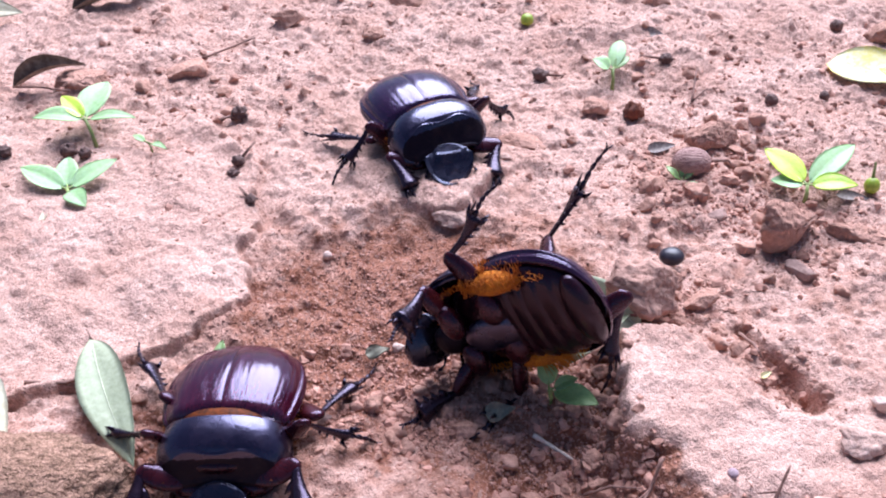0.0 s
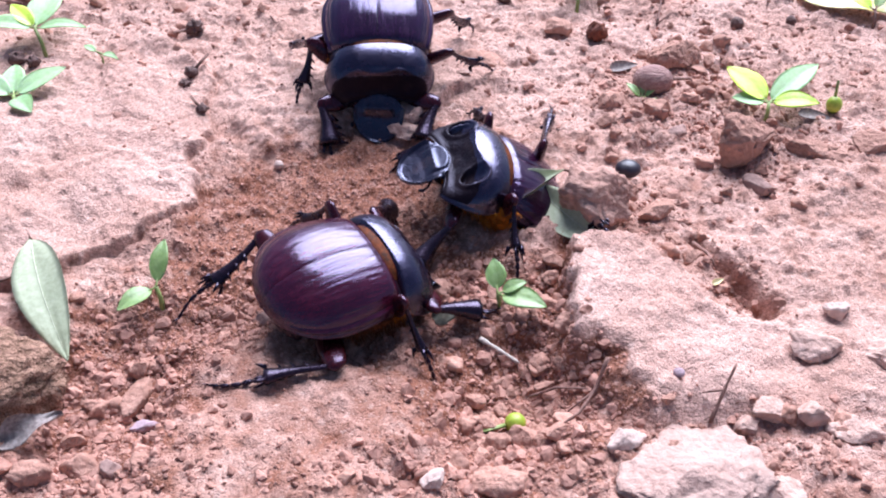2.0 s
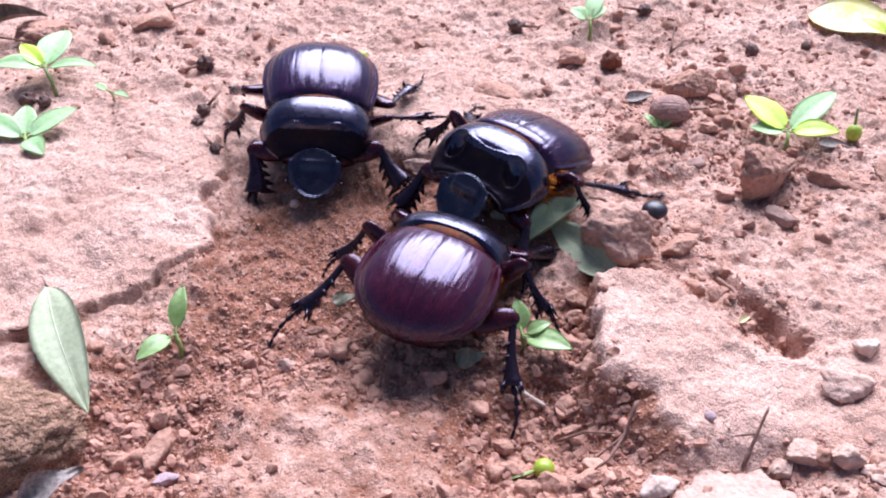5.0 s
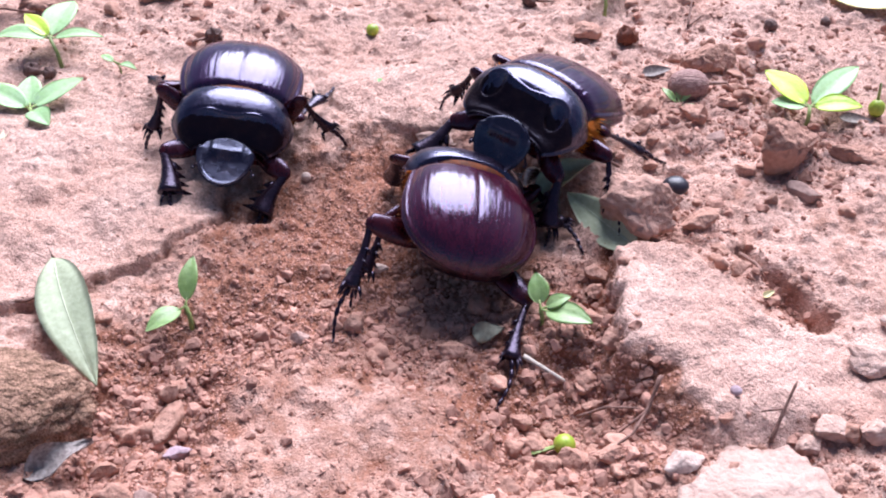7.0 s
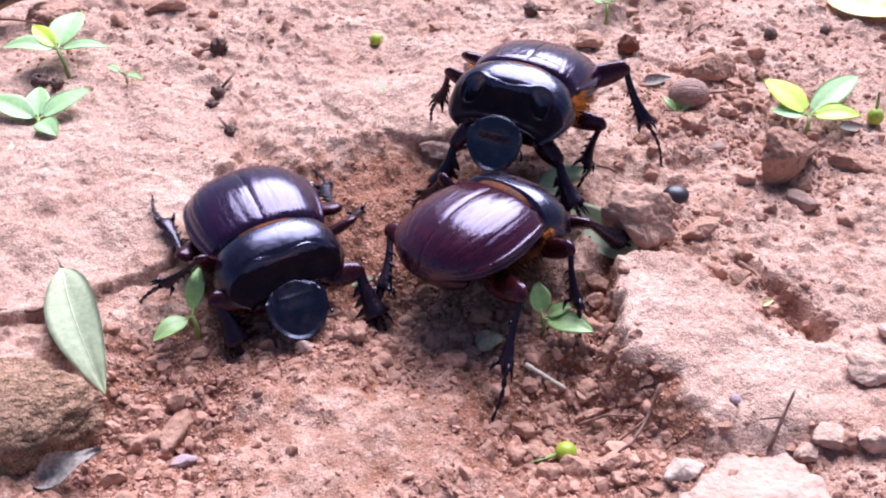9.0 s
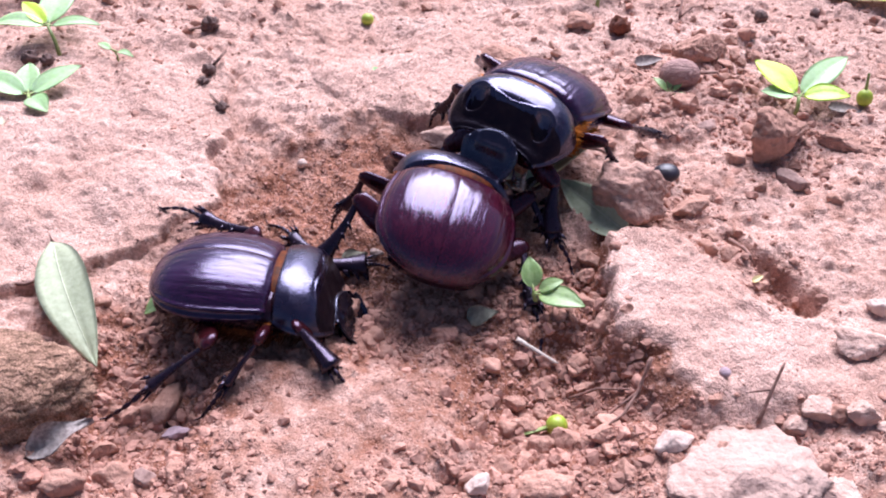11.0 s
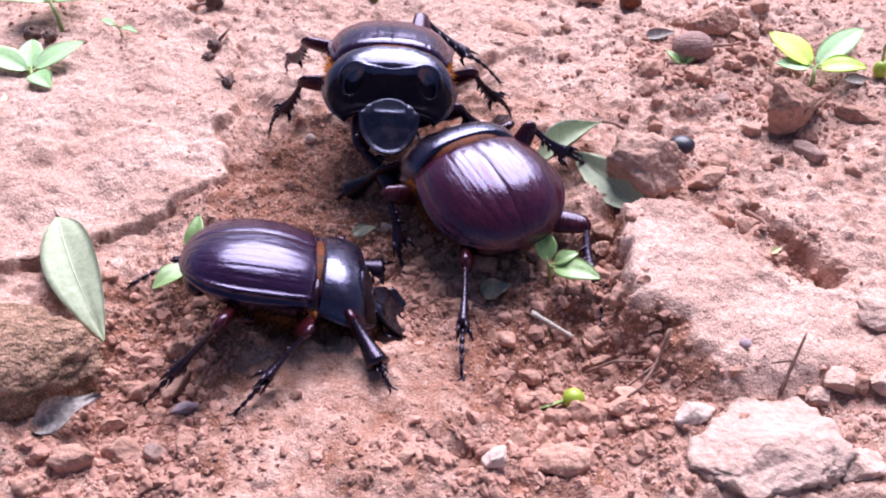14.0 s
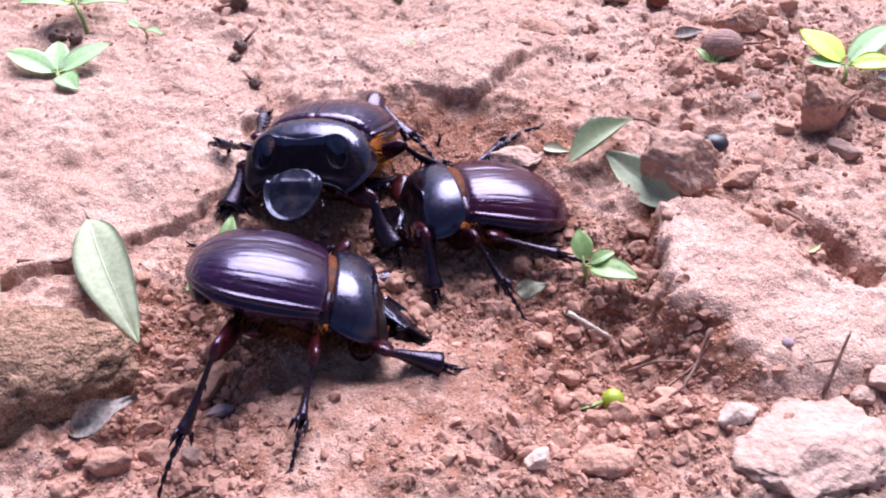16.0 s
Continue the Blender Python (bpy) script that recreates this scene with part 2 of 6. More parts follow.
def thing(name, at, label, category, group=""):
    ob = new(name)
    ob.empty_display_size = 0.005
    ob.location = [c / 100 for c in at]
    return tagged(ob, label, category, group)


def solid(name, shape, mat, at, label, category, group="", turn=0.0, kind="", smooth=True):
    """A thing that is one mesh."""
    ob = new(name, mesh(name, *shape, mat, smooth))
    ob.location = [c / 100 for c in at]
    ob.rotation_euler = (0, 0, radians(turn))
    return tagged(ob, label, category, group, kind)


def joined(*shapes):
    verts, faces = [], []
    for v, f in shapes:
        k = len(verts)
        verts += [tuple(p) for p in v]
        faces += [tuple(i + k for i in q) for q in f]
    return verts, faces


def grid_faces(rows, cols, wrap=False):
    faces = []
    for i in range(rows - 1):
        for j in range(cols - (0 if wrap else 1)):
            k = (j + 1) % cols
            faces.append((i * cols + j, i * cols + k, (i + 1) * cols + k, (i + 1) * cols + j))
    return faces


def tube(points, radii, sides=8, flat=1.0, up=(0, 0, 1)):
    """A capped tube along points; flat squeezes it along up."""
    pts = [Vector(p) for p in points]
    verts, n = [], len(pts)
    for i, p in enumerate(pts):
        d = (pts[min(i + 1, n - 1)] - pts[max(i - 1, 0)]).normalized()
        side = d.cross(Vector(up))
        if side.length < 1e-4:
            side = d.cross(Vector((1, 0, 0)))
        side.normalize()
        over = side.cross(d)
        for k in range(sides):
            a = 2 * math.pi * k / sides
            verts.append(tuple(p + radii[i] * (math.cos(a) * side + flat * math.sin(a) * over)))
    faces = grid_faces(n, sides, True)
    faces += [tuple(range(sides))[::-1], tuple((n - 1) * sides + k for k in range(sides))]
    return verts, faces


def ball(sx, sy, sz, rows=14, cols=20, centre=(0, 0, 0)):
    verts = []
    for i in range(rows + 1):
        a = math.pi * i / rows
        for j in range(cols):
            b = 2 * math.pi * j / cols
            verts.append((centre[0] + sx * math.sin(a) * math.cos(b), centre[1] + sy * math.sin(a) * math.sin(b), centre[2] + sz * math.cos(a)))
    return verts, [f[::-1] for f in grid_faces(rows + 1, cols, True)]


def hashed(ix, iy, seed):
    h = (ix.astype(np.int64) * 374761393 + iy.astype(np.int64) * 668265263 + seed * 982451653) & 0xFFFFFFFF
    h = ((h ^ (h >> 13)) * 1274126177) & 0xFFFFFFFF
    return ((h ^ (h >> 16)) & 0xFFFF) / 65535.0


def value_noise(x, y, seed=0):
    ix, iy = np.floor(x), np.floor(y)
    fx, fy = x - ix, y - iy
    fx, fy = fx * fx * (3 - 2 * fx), fy * fy * (3 - 2 * fy)
    a, b = hashed(ix, iy, seed), hashed(ix + 1, iy, seed)
    c, d = hashed(ix, iy + 1, seed), hashed(ix + 1, iy + 1, seed)
    return (a + (b - a) * fx) * (1 - fy) + (c + (d - c) * fx) * fy - 0.5


def fbm(x, y, seed=0, octaves=4):
    return sum(value_noise(x * 2.03**k + 7.1 * k, y * 2.03**k - 3.7 * k, seed + k) / 1.9**k for k in range(octaves))


def smooth_step(a, b, v):
    t = np.clip((v - a) / (b - a), 0, 1)
    return t * t * (3 - 2 * t)


def inside(poly, x, y):
    """Signed distance to a polygon, positive inside."""
    d, sign = np.full(np.shape(x), 1e9), np.full(np.shape(x), -1.0)
    n = len(poly)
    for i in range(n):
        (ax, ay), (bx, by) = poly[i], poly[(i + 1) % n]
        ex, ey = bx - ax, by - ay
        t = np.clip(((x - ax) * ex + (y - ay) * ey) / (ex * ex + ey * ey), 0, 1)
        d = np.minimum(d, np.hypot(x - ax - t * ex, y - ay - t * ey))
        cross = ((ay > y) != (by > y)) & (x < ex * (y - ay) / (ey if ey else 1e-9) + ax)
        sign = np.where(cross, -sign, sign)
    return d * sign


# ---- the lie of the land, in centimetres ----
WEST_CRUST = [(-30, -0.4), (-9.86, 0.29), (-8.65, 0.52), (-8.08, 1.5), (-6.76, 1.74), (-6.07, 2.6), (-5.27, 3.47), (-5.63, 5.13), (-5.25, 6.55), (-5.96, 9.47), (-8.65, 12.23), (-30, 10)]
NORTH_CRUST = [(-3.41, 10.12), (-2.73, 7.84), (-1.25, 7.04), (0.01, 6.37), (0.76, 7.41), (1.72, 8.6), (2.79, 9.25), (1.65, 11.44), (-1.59, 12.16)]
SLAB = [(3.98, 1.65), (5.21, 1.89), (6.48, 0.41), (7.14, -0.56), (8.53, -1.05), (9.89, -0.1), (11.57, -0.59), (10.87, -3.42), (8.32, -3.05), (5.94, -3.15), (4.96, -2.68), (4.58, -1.97), (4.0, -1.43), (3.67, -0.53)]
RIDGE = [(-4.61, -2.26), (-3.63, -1.56), (-2.02, -1.63), (-0.41, -1.82), (0.58, -2.18), (0.47, -3.81), (-0.5, -7), (-5.2, -7), (-4.98, -3.66)]


def mound(x, y, cx, cy, rx, ry, h, p=2.0):
    return h * np.exp(-((((x - cx) / rx) ** 2 + ((y - cy) / ry) ** 2) ** (p / 2)))


def lie(x, y):
    """Height of the ground, and how loose and brown its soil is."""
    x, y = np.asarray(x, float), np.asarray(y, float)
    wx, wy = x + 0.55 * fbm(x * 0.9, y * 0.9, 11), y + 0.55 * fbm(x * 0.9, y * 0.9, 23)
    near = np.exp(-(((x / 40) ** 2 + (y / 40) ** 2) ** 2))
    h = 0.30 * fbm(x * 0.16, y * 0.16, 3, 3) * (1 + 3 * (1 - near))
    dw, dn = inside(WEST_CRUST, wx, wy), inside(NORTH_CRUST, wx, wy)
    west, north = smooth_step(-0.05, 0.06, dw), smooth_step(-0.05, 0.06, dn)
    step = smooth_step(-1.8, -0.4, x) * smooth_step(2.4, 1.0, x)
    sd = inside(SLAB, x + 0.45 * fbm(x * 1.6, y * 1.6, 31), y + 0.45 * fbm(x * 1.6, y * 1.6, 37))
    slack = 1.4 * np.maximum(smooth_step(4.9, 6.0, x) * smooth_step(-1.2, -2.0, y), 0.55 * smooth_step(-0.9, -1.8, y))
    slab = smooth_step(-0.26 - 1.0 * slack, 0.14 + 0.40 * slack, sd)
    ridge = smooth_step(-0.25, 0.40, inside(RIDGE, wx, wy))
    hollow = mound(x, y, -1.95, 3.9, 3.2, 2.7, 0.55, 3) + mound(x, y, 0.6, 0.45, 2.7, 1.8, 0.48, 3) + mound(x, y, 2.30, -2.54, 1.6, 1.6, 0.95, 2)
    hollow = hollow + mound(x, y, -5.91, -2.37, 1.5, 2.28, 0.55, 3) + mound(x, y, -4.10, 0.55, 1.5, 1.5, 0.50, 3) + mound(x, y, -1.1, 6.0, 1.3, 1.0, 0.20, 3)
    h = h - 0.22 * smooth_step(0.5, -2.0, y) * smooth_step(4.5, 2.5, x)
    h = h - np.minimum(hollow, 1.30) * (1 - 0.85 * slab)
    h = h + 0.26 * west + (0.10 + 0.21 * step) * north + slab * (0.74 - 0.15 * np.clip(x - 4, 0, 4.5)) + 0.36 * ridge
    # cracks along the crust edges, a furrow beside the slab, a hole under the stones in front
    h = h - 0.10 * np.exp(-(((dw + 0.10) / 0.07) ** 2)) * smooth_step(12.0, 8.5, y) - 0.08 * step * np.exp(-(((dn + 0.10) / 0.08) ** 2))
    t = np.clip(((x - 6.95) * 1.12 + (y - 2.0) * -2.2) / (1.12**2 + 2.2**2), 0, 1)
    furrow = np.exp(-((np.hypot(x - 6.95 - 1.12 * t, y - 2.0 + 2.2 * t) + 0.12 * fbm(x * 2, y * 2, 51)) / (0.25 + 0.04 * t)) ** 4)
    h = h - mound(x, y, 7.5, -3.63, 1.6, 0.54, 0.30) - 0.44 * furrow - mound(x, y, 0.12, -4.79, 0.35, 0.26, 0.45)
    firm = np.clip(west + north + slab + ridge, 0, 1)
    rough = 1.0 - 0.6 * firm
    # flakes and ledges, lumps, and grain
    flake = fbm(x * 0.75, y * 0.75, 41, 4) * 7
    ledge = np.floor(flake) + smooth_step(0.0, 0.16, flake - np.floor(flake))
    h = h + (0.045 - 0.02 * slab) * ledge + 0.10 * fbm(x * 0.9, y * 0.9, 61, 3)
    lumps = np.maximum(fbm(x * 2.1, y * 2.1, 71, 3), -0.05)
    h = h + rough * (0.26 * lumps + 0.09 * np.abs(fbm(x * 5, y * 5, 81, 3))) + (0.045 - 0.02 * firm) * fbm(x * 4.2, y * 4.2, 91, 3)
    h = h + 0.030 * np.abs(fbm(x * 9, y * 9, 97, 2)) - 0.10 * np.maximum(fbm(x * 2.6, y * 2.6, 95, 2) - 0.20, 0) * firm
    # slab's left face and foot: brown soil, with some shade put into the colour
    cliff = smooth_step(-0.75, -0.3, sd) * smooth_step(0.10, -0.15, sd) * smooth_step(5.4, 4.6, x)
    # the last two mounds only brown the soil, nothing is dug there
    pits = np.clip(hollow * 1.1, 0, 0.8) * (1 - 0.8 * slab) + 0.25 * furrow + 0.6 * cliff + mound(x, y, -3.3, 1.6, 2.6, 2.0, 0.35) + mound(x, y, 2.0, 5.2, 1.8, 1.6, 0.30)
    # soil tone shifts with distance: paler far off, browner in front
    far = 0.20 * smooth_step(6.0, 10.0, y) - 0.16 * smooth_step(1.5, -2.0, y)
    return h, np.clip(0.28 + near * (pits - far - 0.40 * np.clip(firm - ridge, 0, 1) + 0.04 * ridge), 0, 1)


def height(x, y):
    return float(lie(np.array([x]), np.array([y]))[0][0])


def build_ground():
    def line(lo, hi, step):
        near = np.arange(lo, hi + step / 2, step)
        out, d, gap = [], 0.0, step
        while d < 40000:
            gap *= 1.35
            d += gap
            out.append(d)
        return np.concatenate([lo - np.array(out)[::-1], near, hi + np.array(out)])

    xs, ys = line(-16.0, 17.0, 0.056), line(-6.5, 23.0, 0.06)
    gx, gy = np.meshgrid(xs, ys)
    h, loose = lie(gx.ravel(), gy.ravel())
    verts = np.stack([gx.ravel(), gy.ravel(), h], 1) / 100
    rows, cols = len(ys), len(xs)
    k = (np.arange(rows - 1)[:, None] * cols + np.arange(cols - 1)).ravel()
    quads = np.stack([k, k + 1, k + cols + 1, k + cols], 1)
    me = bpy.data.meshes.new("ground")
    me.vertices.add(len(verts))
    me.vertices.foreach_set("co", verts.ravel())
    me.loops.add(quads.size)
    me.loops.foreach_set("vertex_index", quads.ravel())
    me.polygons.add(len(quads))
    me.polygons.foreach_set("loop_start", np.arange(len(quads)) * 4)
    me.polygons.foreach_set("loop_total", np.full(len(quads), 4))
    me.polygons.foreach_set("use_smooth", np.ones(len(quads), bool))
    me.update()
    me.validate()
    a = me.attributes.new("loose", "FLOAT", "POINT")
    a.data.foreach_set("value", loose)
    me.materials.append(SOIL)
    tagged(new("ground", me), "dry red clay soil with a pale cracked crust and a scraped hollow", "ground", kind="structure")


build_ground()


# ---- stones, clods and crumbs ----
def icosphere(level):
    bm = bmesh.new()
    bmesh.ops.create_icosphere(bm, subdivisions=level, radius=1.0)
    v = np.array([p.co for p in bm.verts])
    f = [tuple(p.index for p in q.verts) for q in bm.faces]
    bm.free()
    return v, f


ICO = {k: icosphere(k) for k in (1, 2, 3, 4, 5)}


def rock(sx, sy, sz, seed, level=4, cuts=9, rough=0.10, fine=0.03):
    """A broken lump: a ball cut by planes and roughened at three sizes."""
    rnd = np.random.RandomState(seed)
    v, f = ICO[level]
    v = v.copy()
    for _ in range(cuts):
        n = rnd.normal(size=3)
        n /= np.linalg.norm(n)
        d = rnd.uniform(0.45, 0.80)
        over = np.maximum(v @ n - d, 0)
        v -= over[:, None] * n * 0.95
    v = v / np.abs(v).max(0)
    shift = Vector((seed * 3.1, seed * 0.7, 0))
    amp = np.array([noise.fractal(Vector(p * 1.9) + shift, 1.0, 2.0, 4) + 0.35 * noise.noise(Vector(p * 6) + shift) + fine / rough * noise.noise(Vector(p * 14) + shift) for p in v])
    v *= (1 + rough * amp)[:, None]
    return v * (sx, sy, sz), f


def stone(name, x, y, sx, sy, sz, seed, mat, label, category, turn=0.0, group="", sink=0.35, level=4, cuts=9, rough=0.10, lift=0.0, tilt=(0, 0)):
    ob = solid(name, rock(sx, sy, sz, seed, level, cuts, rough, 0.09), mat, (x, y, height(x, y) + sz * (1 - 2 * sink) + lift), label, category, group, turn)
    ob.rotation_euler = (radians(tilt[0]), radians(tilt[1]), radians(turn))
    return ob


CLODS = "clods of dry clay"
SHAPED = [  # name, x, y, half sizes, turn, seed, material, label, category, sink
    ("oval_stone", -9.80, -2.75, 2.80, 1.62, 1.22, 12, 4, BROWN_STONE, "large oval brown stone half sunk in the soil", "stone", 0.42),
    ("angular_clod", 4.62, 2.84, 0.92, 0.74, 0.80, -32, 7, BRICK, "angular brick-red clod with a flat sloping face", "clod", 0.16),
    ("round_clod", 5.48, 3.78, 0.42, 0.40, 0.34, 20, 9, CLOD, "rounded reddish clod under a black seed", "clod", 0.35),
    ("clod", 6.12, 2.82, 0.50, 0.34, 0.28, 15, 11, CLOD, "small crumbly red clod beside the slab", "clod", 0.35),
    ("seedling_clod", 8.88, 5.50, 0.98, 0.66, 0.86, 8, 13, CLOD, "blocky brown clod at the foot of a seedling", "clod", 0.28),
    ("flat_clod", 10.8, 5.57, 0.95, 0.50, 0.30, -8, 15, CLOD, "low flat red clod", "clod", 0.40),
    ("wedge_stone", 9.03, 4.14, 0.55, 0.26, 0.24, -42, 17, GREY_STONE, "wedge-shaped brownish stone leaning on a clod", "stone", 0.30),
    ("nut_stone", 7.75, 9.85, 0.82, 0.60, 0.60, 4, 19, CLOD, "rough brown clod behind a round nut", "stone", 0.35),
    ("clod", 6.82, 7.42, 0.42, 0.36, 0.34, 0, 21, CLOD, "lumpy red clod beside a tiny seedling", "clod", 0.35),
    ("grey_stone", 7.3, 6.5, 0.36, 0.28, 0.18, 30, 23, GREY_STONE, "pale greyish angular stone", "stone", 0.30),
    ("clod", 5.56, 7.57, 0.45, 0.35, 0.30, 30, 25, CLOD, "dark crumbly clod on the red soil", "clod", 0.40),
    ("clod", 7.9, 7.94, 0.42, 0.20, 0.18, 10, 27, CLOD, "long flat clod beside a nut", "clod", 0.35),
    ("clod", 8.44, 8.2, 0.38, 0.26, 0.20, 60, 29, CLOD, "small clod beside a nut", "clod", 0.35),
    ("clod", 7.66, 5.08, 0.34, 0.26, 0.20, 10, 31, CLOD, "small reddish clod on the red soil", "clod", 0.35),
    ("clod", 4.36, 11.9, 0.55, 0.36, 0.28, 5, 33, CLOD, "low brown clod on the red soil", "clod", 0.38),
    ("clod", 12.53, 5.68, 0.70, 0.42, 0.34, -12, 35, CLOD, "rounded clod at the rim of the plot", "clod", 0.38),
    ("clod", 14.84, 16.09, 0.75, 0.55, 0.45, 10, 37, CLOD, "brown clod among litter", "clod", 0.35),
    ("clod", 7.46, 18.96, 0.5, 0.4, 0.3, 10, 39, CLOD, "reddish clod on the red soil", "clod", 0.35),
    ("pale_stone", 5.45, -5.10, 1.62, 1.72, 0.52, -12, 41, PINK_STONE, "large pale pink stone with a rough flat top", "stone", 0.54),
    ("pale_stone", 7.35, -5.25, 0.55, 0.42, 0.28, 20, 43, PALE_STONE, "pale pink stone on the red soil", "stone", 0.40),
    ("white_stone", 4.52, -3.98, 0.42, 0.30, 0.24, 25, 145, WHITE_STONE, "whitish jagged stone beside a pale stone", "stone", 0.35),
    ("pink_stone", 2.19, -4.75, 0.78, 0.45, 0.34, -4, 47, CLOD, "dull pink faceted stone in the rubble", "stone", 0.38),
    ("white_stone", 0.68, -4.91, 0.28, 0.22, 0.22, 60, 49, WHITE_STONE, "small creamy white stone", "stone", 0.35),
    ("white_stone", 9.61, -0.58, 0.34, 0.24, 0.22, -25, 51, WHITE_STONE, "small white stone on the crust", "stone", 0.30),
    ("slab_block", 8.74, -1.7, 0.62, 0.45, 0.30, -25, 53, PALE_STONE, "pale block of broken crust", "stone", 0.40),
    ("slab_block", 10.28, -1.89, 0.85, 0.55, 0.32, 10, 54, PALE_STONE, "pale block of broken crust", "stone", 0.42),
    ("clod", 7.47, -3.28, 0.45, 0.34, 0.28, 40, 55, PALE_STONE, "crumbly pale red clod in the rubble", "clod", 0.35),
    ("clod", 8.25, -3.46, 0.40, 0.30, 0.26, -20, 57, PALE_STONE, "crumbly pale red clod in the rubble", "clod", 0.35),
    ("clod", 6.96, -3.57, 0.30, 0.26, 0.24, 10, 59, PALE_STONE, "crumbly pale red clod in the rubble", "clod", 0.35),
    ("clod", 9.12, -3.81, 0.55, 0.34, 0.26, 15, 60, PALE_STONE, "pale clod in the rubble", "clod", 0.38),
    ("clod", 2.61, -3.31, 0.40, 0.30, 0.26, 35, 61, CLOD, "dark clod beside a green berry", "clod", 0.35),
    ("clod", 1.72, -2.83, 0.36, 0.24, 0.22, -10, 63, CLOD, "dark clod beside a green berry", "clod", 0.35),
    ("clod", 2.01, -3.48, 0.32, 0.26, 0.20, 0, 64, CLOD, "small clod in the rubble", "clod", 0.35),
    ("clod", 3.2, -3.54, 0.30, 0.24, 0.22, 0, 66, CLOD, "small clod in the rubble", "clod", 0.35),
    ("clod", 1.58, -2.25, 0.26, 0.22, 0.18, 0, 67, CLOD, "small round clod on the red soil", "clod", 0.35),
    ("clod", 3.09, -1.9, 0.24, 0.20, 0.20, 0, 68, CLOD, "dark clod at the foot of the slab", "clod", 0.35),
    ("clod", 3.51, 1.35, 0.30, 0.26, 0.24, 0, 69, CLOD, "round red clod at the end of the slab", "clod", 0.30),
    ("clod", 3.4, 0.8, 0.22, 0.20, 0.18, 0, 70, CLOD, "small red clod at the end of the slab", "clod", 0.30),
    ("long_clod", -5.72, -2.26, 0.30, 0.58, 0.26, -12, 71, CLOD, "upright reddish clod in the crumbs", "clod", 0.35),
    ("purple_stone", -5.29, -3.14, 0.30, 0.24, 0.20, 20, 73, PURPLE_STONE, "purplish grey stone in the crumbs", "stone", 0.32),
    ("clod", -6.67, -3.6, 0.34, 0.26, 0.24, 0, 75, CLOD, "crumbly clod by the oval stone", "clod", 0.35),
    ("clod", -6.29, -4.41, 0.40, 0.32, 0.26, 0, 77, CLOD, "crumbly clod on the red soil", "clod", 0.35),
    ("clod", -7.07, -4.75, 0.45, 0.32, 0.28, 0, 79, CLOD, "crumbly clod on the red soil", "clod", 0.35),
    ("clod", -6.56, -2.55, 0.30, 0.18, 0.16, 10, 81, CLOD, "small clod by the oval stone", "clod", 0.35),
    ("clod", -5.6, -4.53, 0.26, 0.22, 0.18, 10, 82, GREY_STONE, "small pale clod on the red soil", "clod", 0.35),
    ("clod", -5.49, -1.37, 0.34, 0.20, 0.16, 10, 83, CLOD, "low clod at the edge of the ridge", "clod", 0.40),
    ("clod", -2.6, 0.84, 0.26, 0.20, 0.18, 10, 85, CLOD, "small pink clod in the hollow", "clod", 0.35),
    ("clod", -3.09, -0.43, 0.22, 0.17, 0.16, 10, 87, GREY_STONE, "small greyish clod in the hollow", "clod", 0.35),
    ("clod", 0.09, -0.69, 0.34, 0.26, 0.22, 20, 88, CLOD, "red clod in the churned soil", "clod", 0.35),
    ("clod", -0.77, -0.2, 0.28, 0.24, 0.18, 70, 90, CLOD, "red clod in the churned soil", "clod", 0.35),
    ("clod", -1.98, 0.05, 0.24, 0.24, 0.20, 0, 92, CLOD, "red clod in the churned soil", "clod", 0.35),
    ("clod", 0.76, 0.76, 0.30, 0.24, 0.22, 0, 94, CLOD, "dark clod in the churned soil", "clod", 0.35),
    ("white_clod", -1.44, 2.0, 0.19, 0.15, 0.15, 30, 95, WHITE_STONE, "small creamy pebble in the hollow", "pebble", 0.28),
    ("crust_piece", 0.95, 4.75, 0.80, 0.36, 0.20, -42, 97, PALE_STONE, "pale broken piece of crust dragged into the hollow", "stone", 0.38),
    ("clod", 2.06, 10.21, 0.75, 0.45, 0.26, -12, 101, CLOD, "weathered low clod on the red soil", "clod", 0.45),
    ("clod", -0.62, 12.22, 0.30, 0.24, 0.18, 0, 103, CLOD, "small red clod on the red soil", "clod", 0.38),
    ("clod", -0.72, 10.23, 0.16, 0.14, 0.12, 0, 105, CLOD, "small red clod on the red soil", "clod", 0.38),
    ("clod", 1.51, 9.07, 0.26, 0.16, 0.12, 10, 107, PALE_STONE, "small pale flake on the red soil", "clod", 0.38),
    ("clod", -12.37, 14.24, 0.95, 0.75, 0.45, 0, 109, CLOD, "crumbling brown clod on the red soil", "clod", 0.42),
    ("clod", -8.99, 14.77, 0.80, 0.65, 0.38, 20, 111, CLOD, "crumbling brown clod on the red soil", "clod", 0.45),
    ("clod", -6.0, 18.23, 0.60, 0.45, 0.32, 20, 113, CLOD, "dark crumbling clod on the red soil", "clod", 0.38),
    ("clod", -2.84, 17.02, 0.40, 0.30, 0.24, 20, 115, CLOD, "dark crumbling clod on the red soil", "clod", 0.38),
    ("clod", -1.75, 19.67, 0.65, 0.5, 0.34, 20, 117, CLOD, "dark crumbling clod on the red soil", "clod", 0.38),
]
for name, x, y, sx, sy, sz, turn, seed, mat, label, category, sink in SHAPED:
    big = sx > 0.8
    lump = stone(name, x, y, sx, sy, sz, seed, mat, label, category, turn, CLODS if name == "clod" else "", sink, 5 if big else 4, 2 if name == "oval_stone" else 11, 0.05 if name == "oval_stone" else 0.22 if name == "pale_stone" else 0.15)
    if name == "crust_piece":
        PIECE = lump


